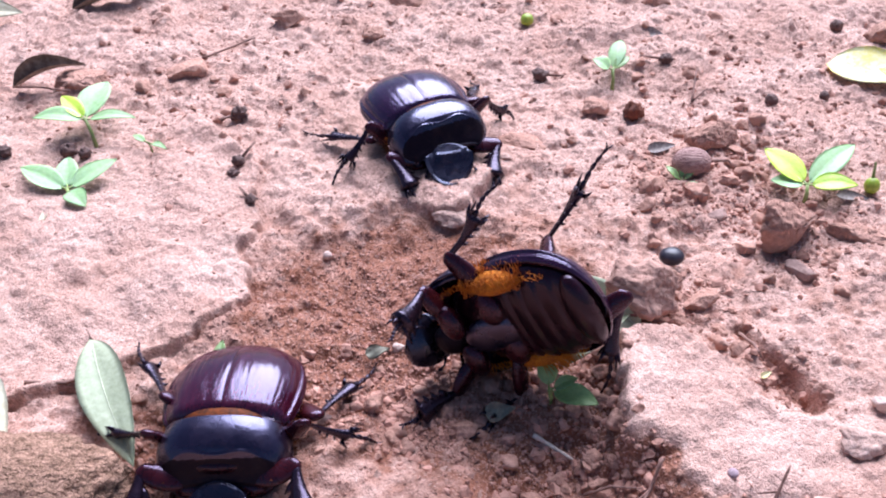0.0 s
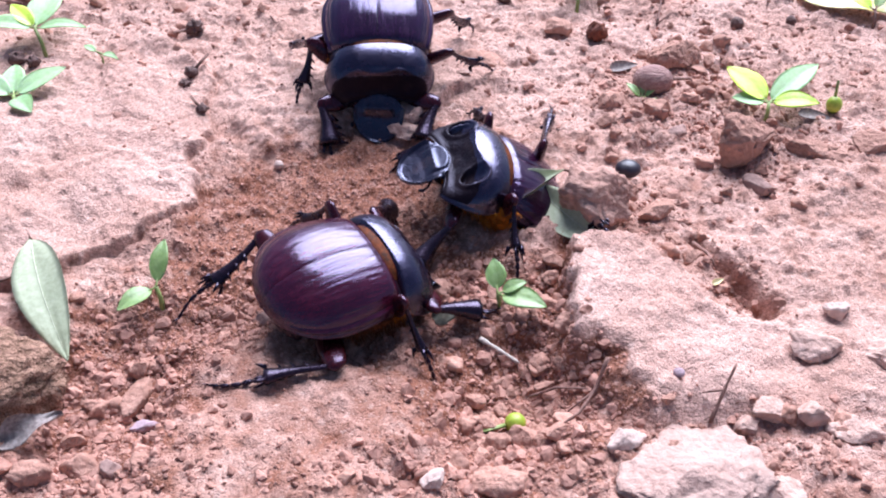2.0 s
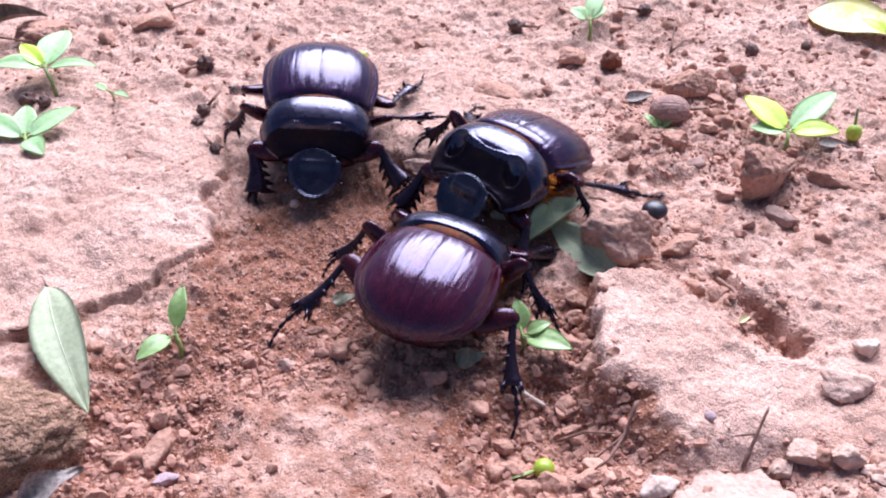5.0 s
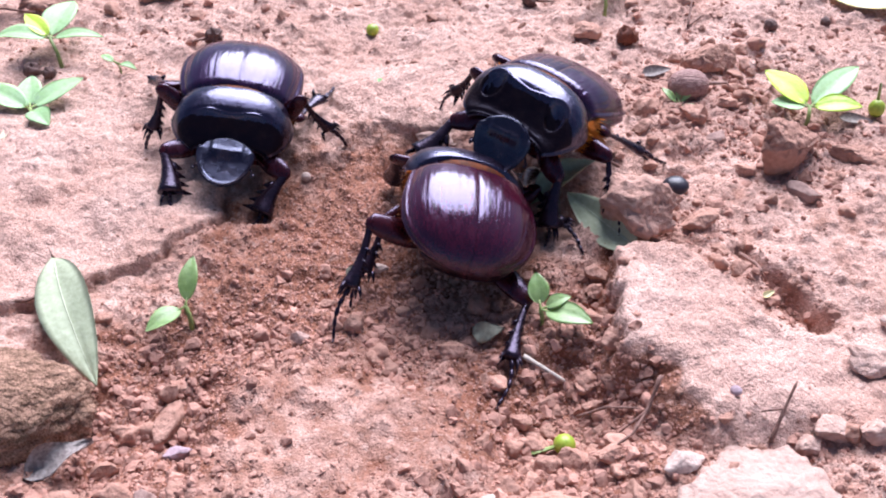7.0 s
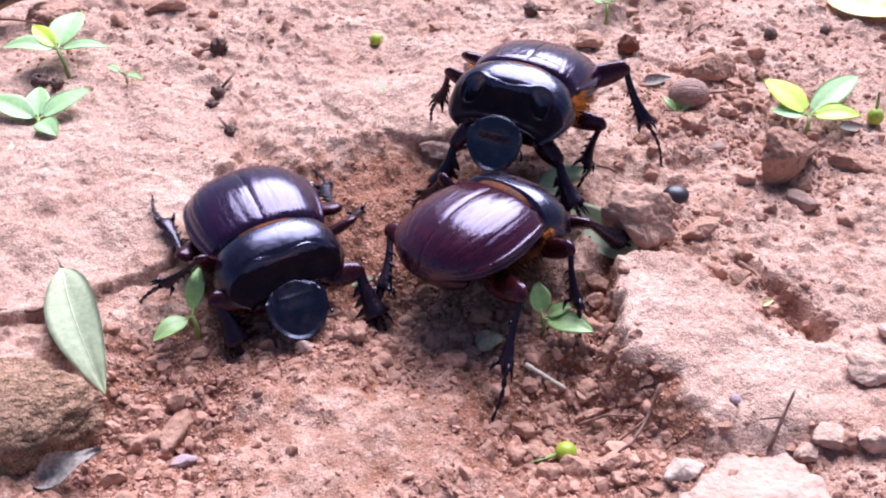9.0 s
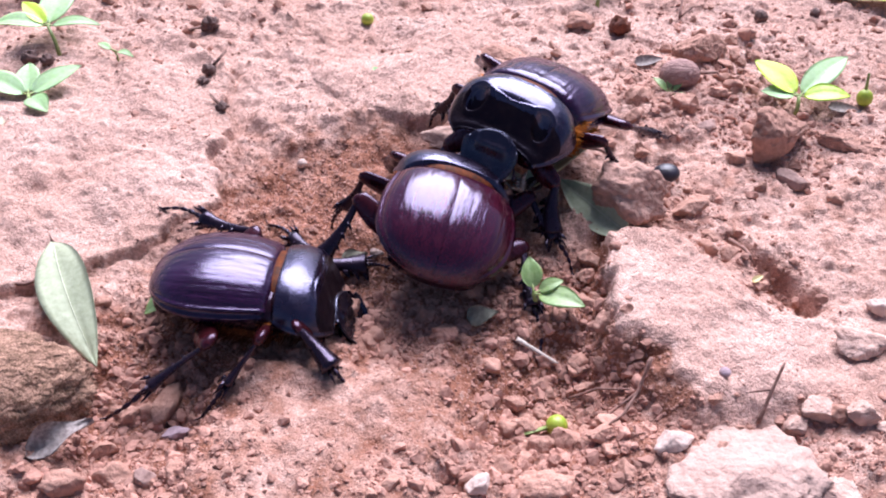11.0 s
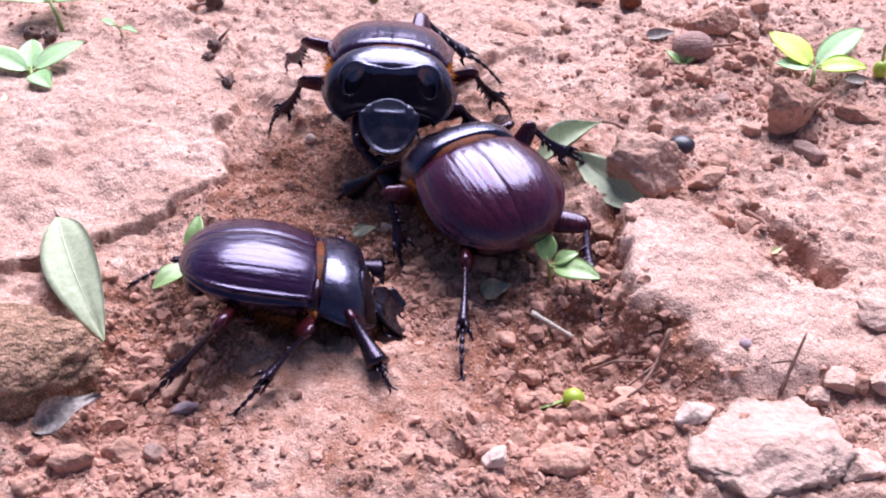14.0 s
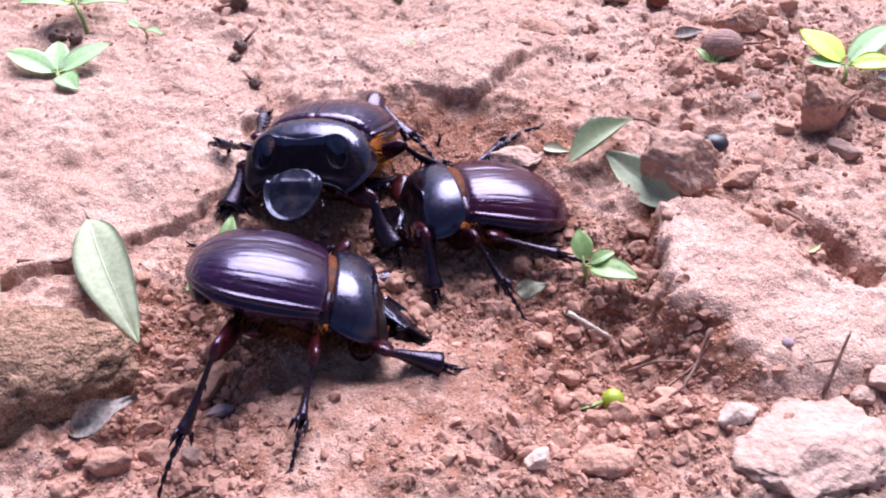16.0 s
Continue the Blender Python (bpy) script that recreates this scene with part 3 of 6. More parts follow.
# ---- seeds, nuts and berries ----
def seed_ball(name, x, y, r, mat, label, stalk=None, squash=0.85, lift=0.0, knobbly=0.0, seed=1, long=1.0):
    z = height(x, y) + r * squash * 0.75 + lift
    ob = thing(name, (x, y, z), label, "seed")
    v, f = ball(r * long, r, r * squash, 14, 18)
    if knobbly:
        v = [tuple(Vector(p) * (1 + knobbly * noise.noise(Vector(p) * 9 / r * 0.3 + Vector((seed, 0, 0))))) for p in v]
    part("body", (v, f), mat, ob)
    if stalk:
        a, b = Vector(stalk[0]), Vector(stalk[1])
        part("stalk", tube([a * r * 0.9, a.lerp(b, 0.5) + Vector((0, 0, 0.03)), b], [0.05, 0.035, 0.025], 7), stalk[2], ob)
    return ob


seed_ball("nut", 6.87, 8.52, 0.48, NUT, "round brown ribbed nut lying on the soil", ((1, 0.1, 0), (1.15, 0.12, -0.1), TWIG), 0.90, long=1.2)
BLACK = seed_ball("black_seed", 5.72, 4.02, 0.29, BLACK_SEED, "glossy black oval seed on a red clod", None, 0.74, 0.26, long=1.15)
seed_ball("green_berry", 2.42, -2.86, 0.23, GREEN_BERRY, "small yellow-green berry with a pale stalk", ((-0.9, -0.25, 0), (-0.62, -0.20, -0.10), STEM), 0.92, 0.02)
seed_ball("green_berry", 11.7, 7.31, 0.22, GREEN_BERRY, "small yellow-green berry beside a seedling", ((0, 0.3, 0.9), (0.03, 0.1, 0.34), STEM), 1.1, 0.05)
seed_ball("green_berry", -2.05, 12.45, 0.20, GREEN_BERRY, "dull green berry on the crust", None, 0.9)
seed_ball("green_berry", 2.67, 17.69, 0.24, GREEN_BERRY, "pale green berry far back on the soil", None, 0.9)
seed_ball("rusty_husk", 5.66, 11.61, 0.29, RED_SEED, "rough rusty round husk", None, 0.95, 0, 0.5, 3)
seed_ball("dark_husk", -6.79, 11.87, 0.23, DARK_SEED, "dark spiky seed husk with a short stalk", ((-0.8, -0.4, 0), (-0.45, -0.2, -0.08), TWIG), 0.85, 0, 0.9, 5)
seed_ball("dark_seed", -6.44, 9.27, 0.19, DARK_SEED, "dark brown seed with a bent stalk", ((0.6, 0.5, 0.4), (0.36, 0.42, 0.24), TWIG), 0.9, 0, 0.4, 6)
seed_ball("dark_husk", -6.47, 8.6, 0.15, DARK_SEED, "broken dark husk on the red soil", None, 0.6, 0, 0.9, 8)
seed_ball("dark_husk", -5.79, 7.34, 0.15, DARK_SEED, "broken dark husk on the red soil", ((-0.5, 0.5, 0.2), (-0.2, 0.2, 0.1), TWIG), 0.7, 0, 0.9, 9)
seed_ball("dark_seed", 10.09, 12.18, 0.20, DARK_SEED, "small dark seed on the red soil", None, 0.95, 0, 0.3, 10)
seed_ball("dark_seed", 11.84, 12.44, 0.16, DARK_SEED, "small dark seed on the red soil", None, 0.9, 0, 0.4, 12)
seed_ball("grey_seed", 5.74, -2.58, 0.12, PURPLE_STONE, "tiny purplish grey seed on the slab", None, 0.7)
seed_ball("dark_husk", -11.6, 9.73, 0.22, DARK_SEED, "black shrivelled husk at a seedling's foot", None, 0.9, 0.02, 0.8, 15)
seed_ball("dark_husk", -11.05, 9.45, 0.18, DARK_SEED, "black shrivelled husk at a seedling's foot", None, 0.9, 0.02, 0.8, 16)
seed_ball("dark_husk", -13.47, 9.54, 0.22, DARK_SEED, "black shrivelled husk on the crust", None, 0.7, 0.02, 0.8, 17)
seed_ball("dark_seed", 2.89, 14.22, 0.26, DARK_SEED, "dark knobbly seed on the red soil", ((0.9, 0, 0), (0.7, -0.1, -0.1), TWIG), 0.8, 0, 0.7, 18)
seed_ball("dark_seed", 7.17, 14.74, 0.20, DARK_SEED, "dark knobbly seed on the red soil", ((-0.9, 0.2, 0), (-0.8, 0.2, 0.0), TWIG), 0.8, 0, 0.7, 19)
seed_ball("pale_seed", -3.49, 5.43, 0.13, WHITE_STONE, "tiny whitish seed in the hollow", None, 0.9)
seed_ball("red_seed", 13.59, 17.12, 0.22, DARK_SEED, "dark seed among litter", None, 0.9, 0, 0.3, 21)


# ---- leaves, seedlings and twigs ----
def blade(base, tip, wide, face=(0, 0, 1), bend=0.0, fold=0.0, curl=0.0, rows=14, cols=9, blunt=0.6, thick=0.018, wavy=0.0):
    """A leaf blade from base to tip: face is the way its upper side looks, bend arches it, fold lifts the halves, curl rolls it in."""
    a, b = Vector(base), Vector(tip)
    d, n = (b - a), Vector(face).normalized()
    side = d.cross(n).normalized()
    n = side.cross(d).normalized()
    verts = []
    for layer in (0, 1):
        for i in range(rows):
            s = i / (rows - 1)
            w = wide / 2 * max(math.sin(math.pi * s**blunt), 0.015) ** 0.8
            mid = a + d * s + n * bend * d.length * math.sin(math.pi * s)
            for j in range(cols):
                u = j / (cols - 1) * 2 - 1
                rib = -0.02 * math.exp(-((u * 9) ** 2)) + 0.008 * math.sin((s * 9 + abs(u) * 2) * 4)
                if curl:
                    ang = u * curl
                    off = side * w * math.sin(ang) / curl + n * w * (1 - math.cos(ang)) / curl * 1.6
                else:
                    off = side * w * u + n * (fold * w * abs(u))
                wav = wavy * math.sin(s * 9 + u * 2) * abs(u)
                verts.append(tuple(mid + off + n * (rib * min(wide, 0.8) + wav - layer * thick)))
    k = rows * cols
    faces = grid_faces(rows, cols) + [tuple(q + k for q in f)[::-1] for f in grid_faces(rows, cols)]
    for e in (0, cols - 1):
        faces += [(i * cols + e, i * cols + e + k, (i + 1) * cols + e + k, (i + 1) * cols + e) for i in range(rows - 1)]
    for e in (0, (rows - 1) * cols):
        faces += [(e + j, e + j + k, e + j + 1 + k, e + j + 1) for j in range(cols - 1)]
    return verts, faces


def local(shape, o):
    return [(x - o[0], y - o[1], z - o[2]) for x, y, z in shape[0]], shape[1]


def loose_leaf(name, base, tip, wide, mat, label, stem=None, **shape):
    """A fallen leaf: blade, midrib and stalk."""
    ob = thing(name, base, label, "leaf")
    part("blade", local(blade(base, tip, wide, **shape), base), mat, ob)
    if wide > 0.8 and not shape.get("curl"):
        a, d = Vector(base), Vector(tip) - Vector(base)
        n = d.cross(Vector(shape["face"])).normalized().cross(d).normalized()
        line = [a + d * (0.02 + 0.92 * k / 9) + n * (shape.get("bend", 0) * d.length * math.sin(math.pi * (0.02 + 0.92 * k / 9)) - 0.008) for k in range(10)]
        part("midrib", local(tube(line, [0.019 * (1 - 0.08 * k) for k in range(10)], 6), base), PALE_RIB, ob)
    if stem:
        mid = (Vector(base) + Vector(stem)) / 2 + Vector((0.02, 0.02, 0.05))
        part("stalk", local(tube([base, mid, stem], [0.035, 0.03, 0.04], 7), base), TWIG, ob)
    return ob


def seedling(name, foot, crown, leaves, label, stem_mat=STEM, thick=0.055):
    """A seedling: a stem from foot to crown and leaves given as (tip, width, material, bend)."""
    ob = thing(name, foot, label, "seedling")
    f, c = Vector(foot), Vector(crown)
    part("stem", local(tube([f - Vector((0, 0, 0.15)), f.lerp(c, 0.5) + Vector((0.03, 0, 0)), c], [thick * 1.2, thick, thick * 0.9], 8), foot), stem_mat, ob)
    for k, (tip, wide, mat, bend) in enumerate(leaves):
        t = Vector(tip)
        out = (t - c).normalized()
        start = c + out * 0.05
        stalk = c + out * 0.12
        part("leaf", local(blade(stalk, tip, wide * 1.35, (0, -0.15, 1), bend, 0.16, blunt=0.8), foot), mat, ob)
        part("leaf_stalk", local(tube([c, start, stalk + out * 0.1], [0.035, 0.03, 0.02], 6), foot), stem_mat, ob)
    return ob


seedling("seedling", (9.73, 6.87, height(9.73, 6.87)), (9.84, 7.2, 0.53), [((8.94, 8.61, 0.81), 0.62, YELLOW_GREEN, 0.05), ((11.54, 8.72, 0.81), 0.56, PALE_GREEN, 0.06), ((11.16, 7.0, 0.64), 0.52, YELLOW_GREEN, 0.08), ((8.88, 7.47, 0.53), 0.42, PALE_GREEN, 0.05)], "four-leaved yellow-green seedling growing from a brown clod")
seedling("seedling", (-10.93, 7.32, height(-10.93, 7.32)), (-11.12, 7.78, 0.47), [((-9.9, 8.91, 0.72), 0.52, PALE_GREEN, 0.05), ((-12.65, 8.59, 0.72), 0.55, PALE_GREEN, 0.05), ((-10.38, 6.97, 0.47), 0.48, PALE_GREEN, 0.10), ((-11.38, 9.06, 0.72), 0.5, PALE_GREEN, 0.05)], "pale green seedling with spreading leaves on the crust")
seedling("seedling", (-10.87, 10.06, height(-10.87, 10.06)), (-11.18, 10.54, 1.06), [((-11.0, 12.58, 1.15), 0.72, PALE_GREEN, 0.08), ((-12.11, 11.5, 1.32), 0.40, YELLOW_GREEN, 0.05), ((-12.89, 10.81, 0.98), 0.45, PALE_GREEN, 0.12), ((-9.72, 10.77, 0.94), 0.32, PALE_GREEN, 0.12)], "tall pale green seedling with a yellow young leaf")
seedling("seedling", (-5.53, 0.07, height(-5.53, 0.07)), (-5.61, 0.24, 0.24), [((-5.50, 1.20, 0.85), 0.32, GREEN_LEAF, 0.10), ((-6.35, -0.45, 0.18), 0.36, GREEN_LEAF, 0.10)], "small two-leaved green seedling in loose soil")
CENTRE = seedling("seedling", (2.17, 0.14, height(2.17, 0.14)), (2.14, 0.17, 0.04), [((2.06, 0.86, 0.52), 0.36, GREEN_LEAF, 0.08), ((3.20, -0.42, 0.20), 0.46, GREEN_LEAF, 0.08), ((2.80, 0.30, 0.30), 0.26, GREEN_LEAF, 0.12)], "bruised green seedling with two leaves beside the slab")
seedling("seedling", (5.21, 13.42, height(5.21, 13.42)), (5.23, 13.72, 0.47), [((4.61, 14.05, 0.72), 0.42, PALE_GREEN, 0.1), ((5.66, 15.1, 0.81), 0.42, PALE_GREEN, 0.1), ((5.83, 14.29, 0.64), 0.30, GREEN_LEAF, 0.1)], "small pale green seedling with a dark seed coat")
seedling("seedling", (14.42, 12.28, height(14.42, 12.28)), (14.47, 12.6, 0.38), [((13.72, 13.25, 0.59), 0.40, YELLOW_GREEN, 0.08), ((15.17, 13.82, 0.81), 0.34, GREEN_LEAF, 0.08)], "young seedling before a yellow leaf", TWIG)
seedling("sprout", (6.52, 7.82, height(6.52, 7.82)), (6.52, 7.91, 0.19), [((6.10, 8.35, 0.45), 0.17, GREEN_LEAF, 0.1), ((6.98, 7.35, 0.25), 0.17, PALE_GREEN, 0.2), ((6.58, 8.65, 0.60), 0.15, GREEN_LEAF, 0.1), ((6.95, 8.2, 0.45), 0.13, GREEN_LEAF, 0.1)], "tiny green sprout among clods", STEM, 0.03)
seedling("sprout", (-1.52, 8.83, height(-1.52, 8.83)), (-1.53, 8.94, 0.3), [((-1.75, 9.11, 0.42), 0.12, PALE_GREEN, 0.1), ((-1.37, 9.1, 0.41), 0.10, PALE_GREEN, 0.1)], "tiny pale sprout on the crust", STEM, 0.02)
seedling("sprout", (-9.14, 9.84, height(-9.14, 9.84)), (-9.26, 10.02, 0.51), [((-8.64, 9.73, 0.47), 0.16, PALE_GREEN, 0.15), ((-9.78, 10.32, 0.59), 0.16, PALE_GREEN, 0.1)], "thin pale sprout on the red soil", STEM, 0.025)

loose_leaf("dead_leaf", (-8.92, 1.85, 0.29), (-7.05, -1.92, 0.15), 1.17, GREY_LEAF, "grey-green fallen leaf lying against an oval stone", (-9.51, 2.68, 0.19), face=(-0.1, -0.35, 1), bend=0.09, fold=0.14, blunt=0.85, wavy=0.03)
loose_leaf("dead_leaf", (4.45, 1.80, 0.34), (3.05, 3.80, 0.42), 0.95, GREY_LEAF, "folded grey-green leaf beside an angular clod", (4.75, 1.78, 0.45), face=(-0.45, -0.55, 0.8), bend=-0.05, fold=0.35, blunt=0.75)
CURLED = loose_leaf("curled_leaf", (3.88, 4.88, 0.52), (2.15, 3.45, 0.28), 0.95, GREY_LEAF, "curled grey-green leaf with a dry stalk", (4.45, 4.85, 0.30), face=(-0.35, -0.45, 0.9), bend=0.06, curl=1.3, blunt=1.5)
loose_leaf("yellow_leaf", (12.41, 14.33, 0.16), (15.44, 12.85, 0.14), 1.9, YELLOW_LEAF, "curled yellow fallen leaf", None, face=(0.0, -0.15, 1), bend=0.04, curl=0.28, blunt=0.7, wavy=0.05)
loose_leaf("cream_leaf", (-11.28, 0.62, 0.77), (-9.64, -2.1, 0.85), 1.0, CREAM_LEAF, "cream dry leaf resting on the oval stone", None, face=(0.2, -0.4, 1), bend=0.05, fold=0.1, blunt=0.8)
loose_leaf("dry_leaf", (-14.65, 13.8, 0.3), (-12.44, 14.85, 0.47), 0.9, DRY_LEAF, "curled grey-brown dry leaf", (-12.55, 13.25, 0.42), face=(0, -0.5, 1), bend=0.18, curl=1.5)
loose_leaf("dry_leaf", (-14.25, 19.49, 0.21), (-10.64, 21.24, 0.38), 1.5, DRY_LEAF, "brown rolled dry leaf", None, face=(0, -0.6, 1), bend=0.1, curl=1.6)
loose_leaf("dry_leaf", (-18.45, 19.11, 0.26), (-15.89, 18.88, 0.42), 1.2, CREAM_LEAF, "pale dry leaf on the red soil", None, face=(0, -0.5, 1), bend=0.1, fold=0.2)
loose_leaf("grey_leaf_scrap", (-7.95, -4.10, -0.02), (-6.80, -3.30, 0.12), 0.62, GREY_DRY, "crumpled grey leaf scrap in the crumbs", None, face=(0.1, -0.5, 1), bend=0.12, curl=0.9, wavy=0.16)
loose_leaf("leaf_scrap", (0.64, -0.24, -0.3), (1.35, -0.07, -0.27), 0.46, WITHERED, "half-buried grey-green leaf scrap", None, face=(0.3, -0.5, 1), bend=0.1, blunt=0.5, wavy=0.06)
loose_leaf("leaf_scrap", (-2.24, 1.65, -0.19), (-1.63, 1.83, -0.17), 0.34, WITHERED, "half-buried grey-green leaf scrap in the hollow", None, face=(-0.2, -0.5, 1), bend=0.1, blunt=0.5, wavy=0.06)
loose_leaf("bract", (-11.44, 7.1, 0.38), (-11.51, 5.77, 0.15), 0.18, CREAM_LEAF, "narrow cream dry bract hanging at a seedling", None, face=(0, -0.5, 1), bend=0.1, curl=0.8)
loose_leaf("dark_leaf_scrap", (6.56, 16.81, 0.1), (7.39, 16.66, 0.12), 0.5, GREY_DRY, "dark dry leaf scrap", None, face=(0, -0.4, 1), curl=0.7)
loose_leaf("dark_leaf_scrap", (10.69, 7.15, 0.21), (11.61, 7.0, 0.13), 0.35, GREY_DRY, "dark leaf scrap beside a berry", None, face=(0, -0.4, 1), curl=0.5)
loose_leaf("pale_leaf_scrap", (9.21, 9.03, 0.21), (10.38, 8.14, 0.17), 0.3, CREAM_LEAF, "narrow pale dry leaf behind a seedling", None, face=(0, -0.4, 1), curl=0.5)
loose_leaf("pale_leaf_scrap", (5.8, 9.65, 0.1), (6.67, 9.85, 0.14), 0.4, GREY_DRY, "grey leaf scrap beside a nut", None, face=(0, -0.4, 1), curl=0.5)
loose_leaf("white_petal", (1.62, 4.37, 0.17), (2.24, 4.11, 0.2), 0.32, CREAM_LEAF, "creamy petal scrap on the red soil", None, face=(0, -0.4, 1), curl=0.6)
loose_leaf("yellow_speck", (7.05, 0.4, 0.1), (7.32, 0.51, 0.17), 0.16, YELLOW_LEAF, "tiny yellow flower scrap in the furrow", None, face=(0, -0.4, 1), curl=0.8)


def twig(points, radius, mat, label, fork=None):
    pts = [(x, y, height(x, y) + radius * 0.8 + dz) for x, y, dz in points]
    ob = thing("twig on the red soil", pts[0], label, "twig")
    fine = []
    for a, b in zip(pts, pts[1:]):
        fine += [tuple(Vector(a).lerp(Vector(b), k / 4)) for k in range(4)]
    fine.append(pts[-1])
    part("shoot", local(tube(fine, [radius * (1 - 0.5 * k / len(fine)) * (1 + 0.15 * math.sin(k * 2.1)) for k in range(len(fine))], 7), pts[0]), mat, ob)
    if fork:
        a = Vector(pts[fork[0]])
        b = Vector((fork[1], fork[2], height(fork[1], fork[2]) + fork[3]))
        part("side_shoot", local(tube([a, a.lerp(b, 0.5), b], [radius * 0.7, radius * 0.6, radius * 0.3], 6), pts[0]), mat, ob)
    return ob


twig([(1.72, -0.72, 0.10), (2.15, -0.98, 0.14), (2.58, -1.28, 0.10)], 0.06, PALE_TWIG, "short pale peeled twig on churned soil")
twig([(2.75, -2.15, 0.20), (3.3, -2.28, 0.26), (3.9, -2.52, 0.22)], 0.038, TWIG, "thin reddish twig at the foot of the slab")
twig([(4.32, -2.2, 0.26), (4.05, -2.62, 0.24), (3.7, -3.1, 0.20), (3.25, -3.42, 0.14)], 0.045, TWIG, "forked reddish twig below the slab", (1, 3.46, -2.9, 0.05))
twig([(6.27, -3.5, 0.0), (6.55, -3.1, 0.3), (6.8, -2.75, 0.5)], 0.045, TWIG, "thin upright dark twig in the rubble", (1, 6.14, -3.04, 0.1))
twig([(-10.07, 0.35, 0.02), (-9.16, 0.46, 0.05), (-8.7, 0.58, 0.04)], 0.05, TWIG, "dark root lying along the crack")
twig([(7.62, 12.35, 0.0), (7.94, 13.6, 0.35)], 0.045, TWIG, "dry forked twig on the red soil", (0, 8.42, 13.32, 0.1))
twig([(-4.53, 12.61, 0.02), (-4.31, 12.19, 0.03)], 0.03, TWIG, "tiny root bit on the red soil")
twig([(6.9, 1.94, 0.28), (7.08, 1.32, 0.22), (7.11, 0.96, 0.18)], 0.05, TWIG, "root hanging over the furrow", (1, 7.32, 1.08, 0.2))
twig([(-8.69, 15.49, 0.05), (-7.73, 16.49, 0.15), (-6.96, 16.77, 0.1)], 0.045, TWIG, "thin dry twig on the red soil")


# ---- loose crumbs and grit ----
def crumbs(name, count, seed, small, large, spots, mat, label, level, bury):
    """Many small clods in one mesh, thickest round the spots of (x, y, radius, share)."""
    rnd = np.random.RandomState(seed)
    v0, f0 = ICO[level]
    f0 = np.array(f0)
    total = sum(s[3] for s in spots)
    xs, ys = [], []
    for x, y, r, share in spots:
        n = int(count * share / total)
        xs.append(x + rnd.normal(size=n) * r[0] if isinstance(r, tuple) else x + rnd.normal(size=n) * r)
        ys.append(y + rnd.normal(size=n) * (r[1] if isinstance(r, tuple) else r))
    x, y = np.concatenate(xs), np.concatenate(ys)
    keep = (np.abs(x) < 16) & (y > -7) & (y < 24)
    x, y = x[keep], y[keep]
    n = len(x)
    h, loose = lie(x, y)
    keep = rnd.uniform(size=n) < np.clip((loose - 0.16) * 2.6, np.where(y > 5.5, 0.45, 0.10), 1.0) * np.where(inside(SLAB, x, y) > 0.15, 0.25, 1.0)
    x, y, h = x[keep], y[keep], h[keep]
    n = len(x)
    size = small * (large / small) ** (rnd.uniform(size=n) ** 2.6)
    lumps = []
    for k in range(24):
        v = np.array(rock(1, 1, 1, 500 + k, level, 16, 0.30, 0.10)[0]) * rnd.uniform(0.75, 1.25, size=3)
        q = np.linalg.qr(rnd.normal(size=(3, 3)))[0]
        lumps.append(v @ q.T)
    lumps = np.array(lumps)
    pick = rnd.randint(0, 24, n)
    a = rnd.uniform(0, 2 * np.pi, n)
    c, s = np.cos(a), np.sin(a)
    v = lumps[pick] * size[:, None, None]
    vx, vy = v[..., 0] * c[:, None] - v[..., 1] * s[:, None], v[..., 0] * s[:, None] + v[..., 1] * c[:, None]
    verts = np.stack([vx + x[:, None], vy + y[:, None], v[..., 2] * 0.85 + (h + bury * size)[:, None]], -1).reshape(-1, 3) / 100
    faces = (f0[None] + (np.arange(n) * len(v0))[:, None, None]).reshape(-1, 3)
    me = bpy.data.meshes.new(name)
    me.vertices.add(len(verts))
    me.vertices.foreach_set("co", verts.ravel())
    me.loops.add(faces.size)
    me.loops.foreach_set("vertex_index", faces.ravel())
    me.polygons.add(len(faces))
    me.polygons.foreach_set("loop_start", np.arange(len(faces)) * 3)
    me.polygons.foreach_set("loop_total", np.full(len(faces), 3))
    me.polygons.foreach_set("use_smooth", np.zeros(len(faces), bool))
    me.update()
    me.materials.append(mat)
    return tagged(new(name, me), label, "soil", kind="stuff")


CHURNED = [(0.2, 0.21, (1.7, 0.88), 3.0), (-5.91, -2.61, (0.9, 1.25), 3.0), (2.47, -3.01, (1.0, 0.88), 3.0), (7.5, -3.63, (1.4, 0.62), 2.0), (5.75, 2.76, (0.8, 0.88), 1.4), (7.42, 8.01, (1.9, 1.60), 3.4), (3.31, -1.01, (0.5, 1.12), 1.0), (1.16, -4.97, (1.8, 0.62), 1.6), (-6.13, -4.92, (1.4, 0.75), 1.8), (-3.95, -0.24, (1.2, 0.75), 1.0), (9.38, 5.26, (1.0, 0.88), 1.2), (-9.78, 12.94, (2.8, 2.5), 1.6), (0.05, 17.13, (9, 2.75), 3.0), (10.22, 10.67, (3, 3.12), 3.0), (7.51, 0.77, (0.5, 0.75), 0.7)]
EVERYWHERE = CHURNED + [(0.01, 5.47, (8, 7.5), 6.0)]
GRITTY = EVERYWHERE + [(-1.8, 3.6, (2.1, 1.7), 9.0), (0.3, 0.6, (2.0, 1.3), 6.0), (-4.6, 0.0, (1.5, 1.5), 4.0)]
crumbs("soil_crumbs", 7400, 5, 0.05, 0.19, CHURNED, CRUMB, "loose reddish clay crumbs scattered over the soil", 2, -0.10)
crumbs("soil_grit", 46000, 6, 0.014, 0.055, GRITTY, CRUMB, "fine red and pale grit strewn on the crust", 1, 0.15)


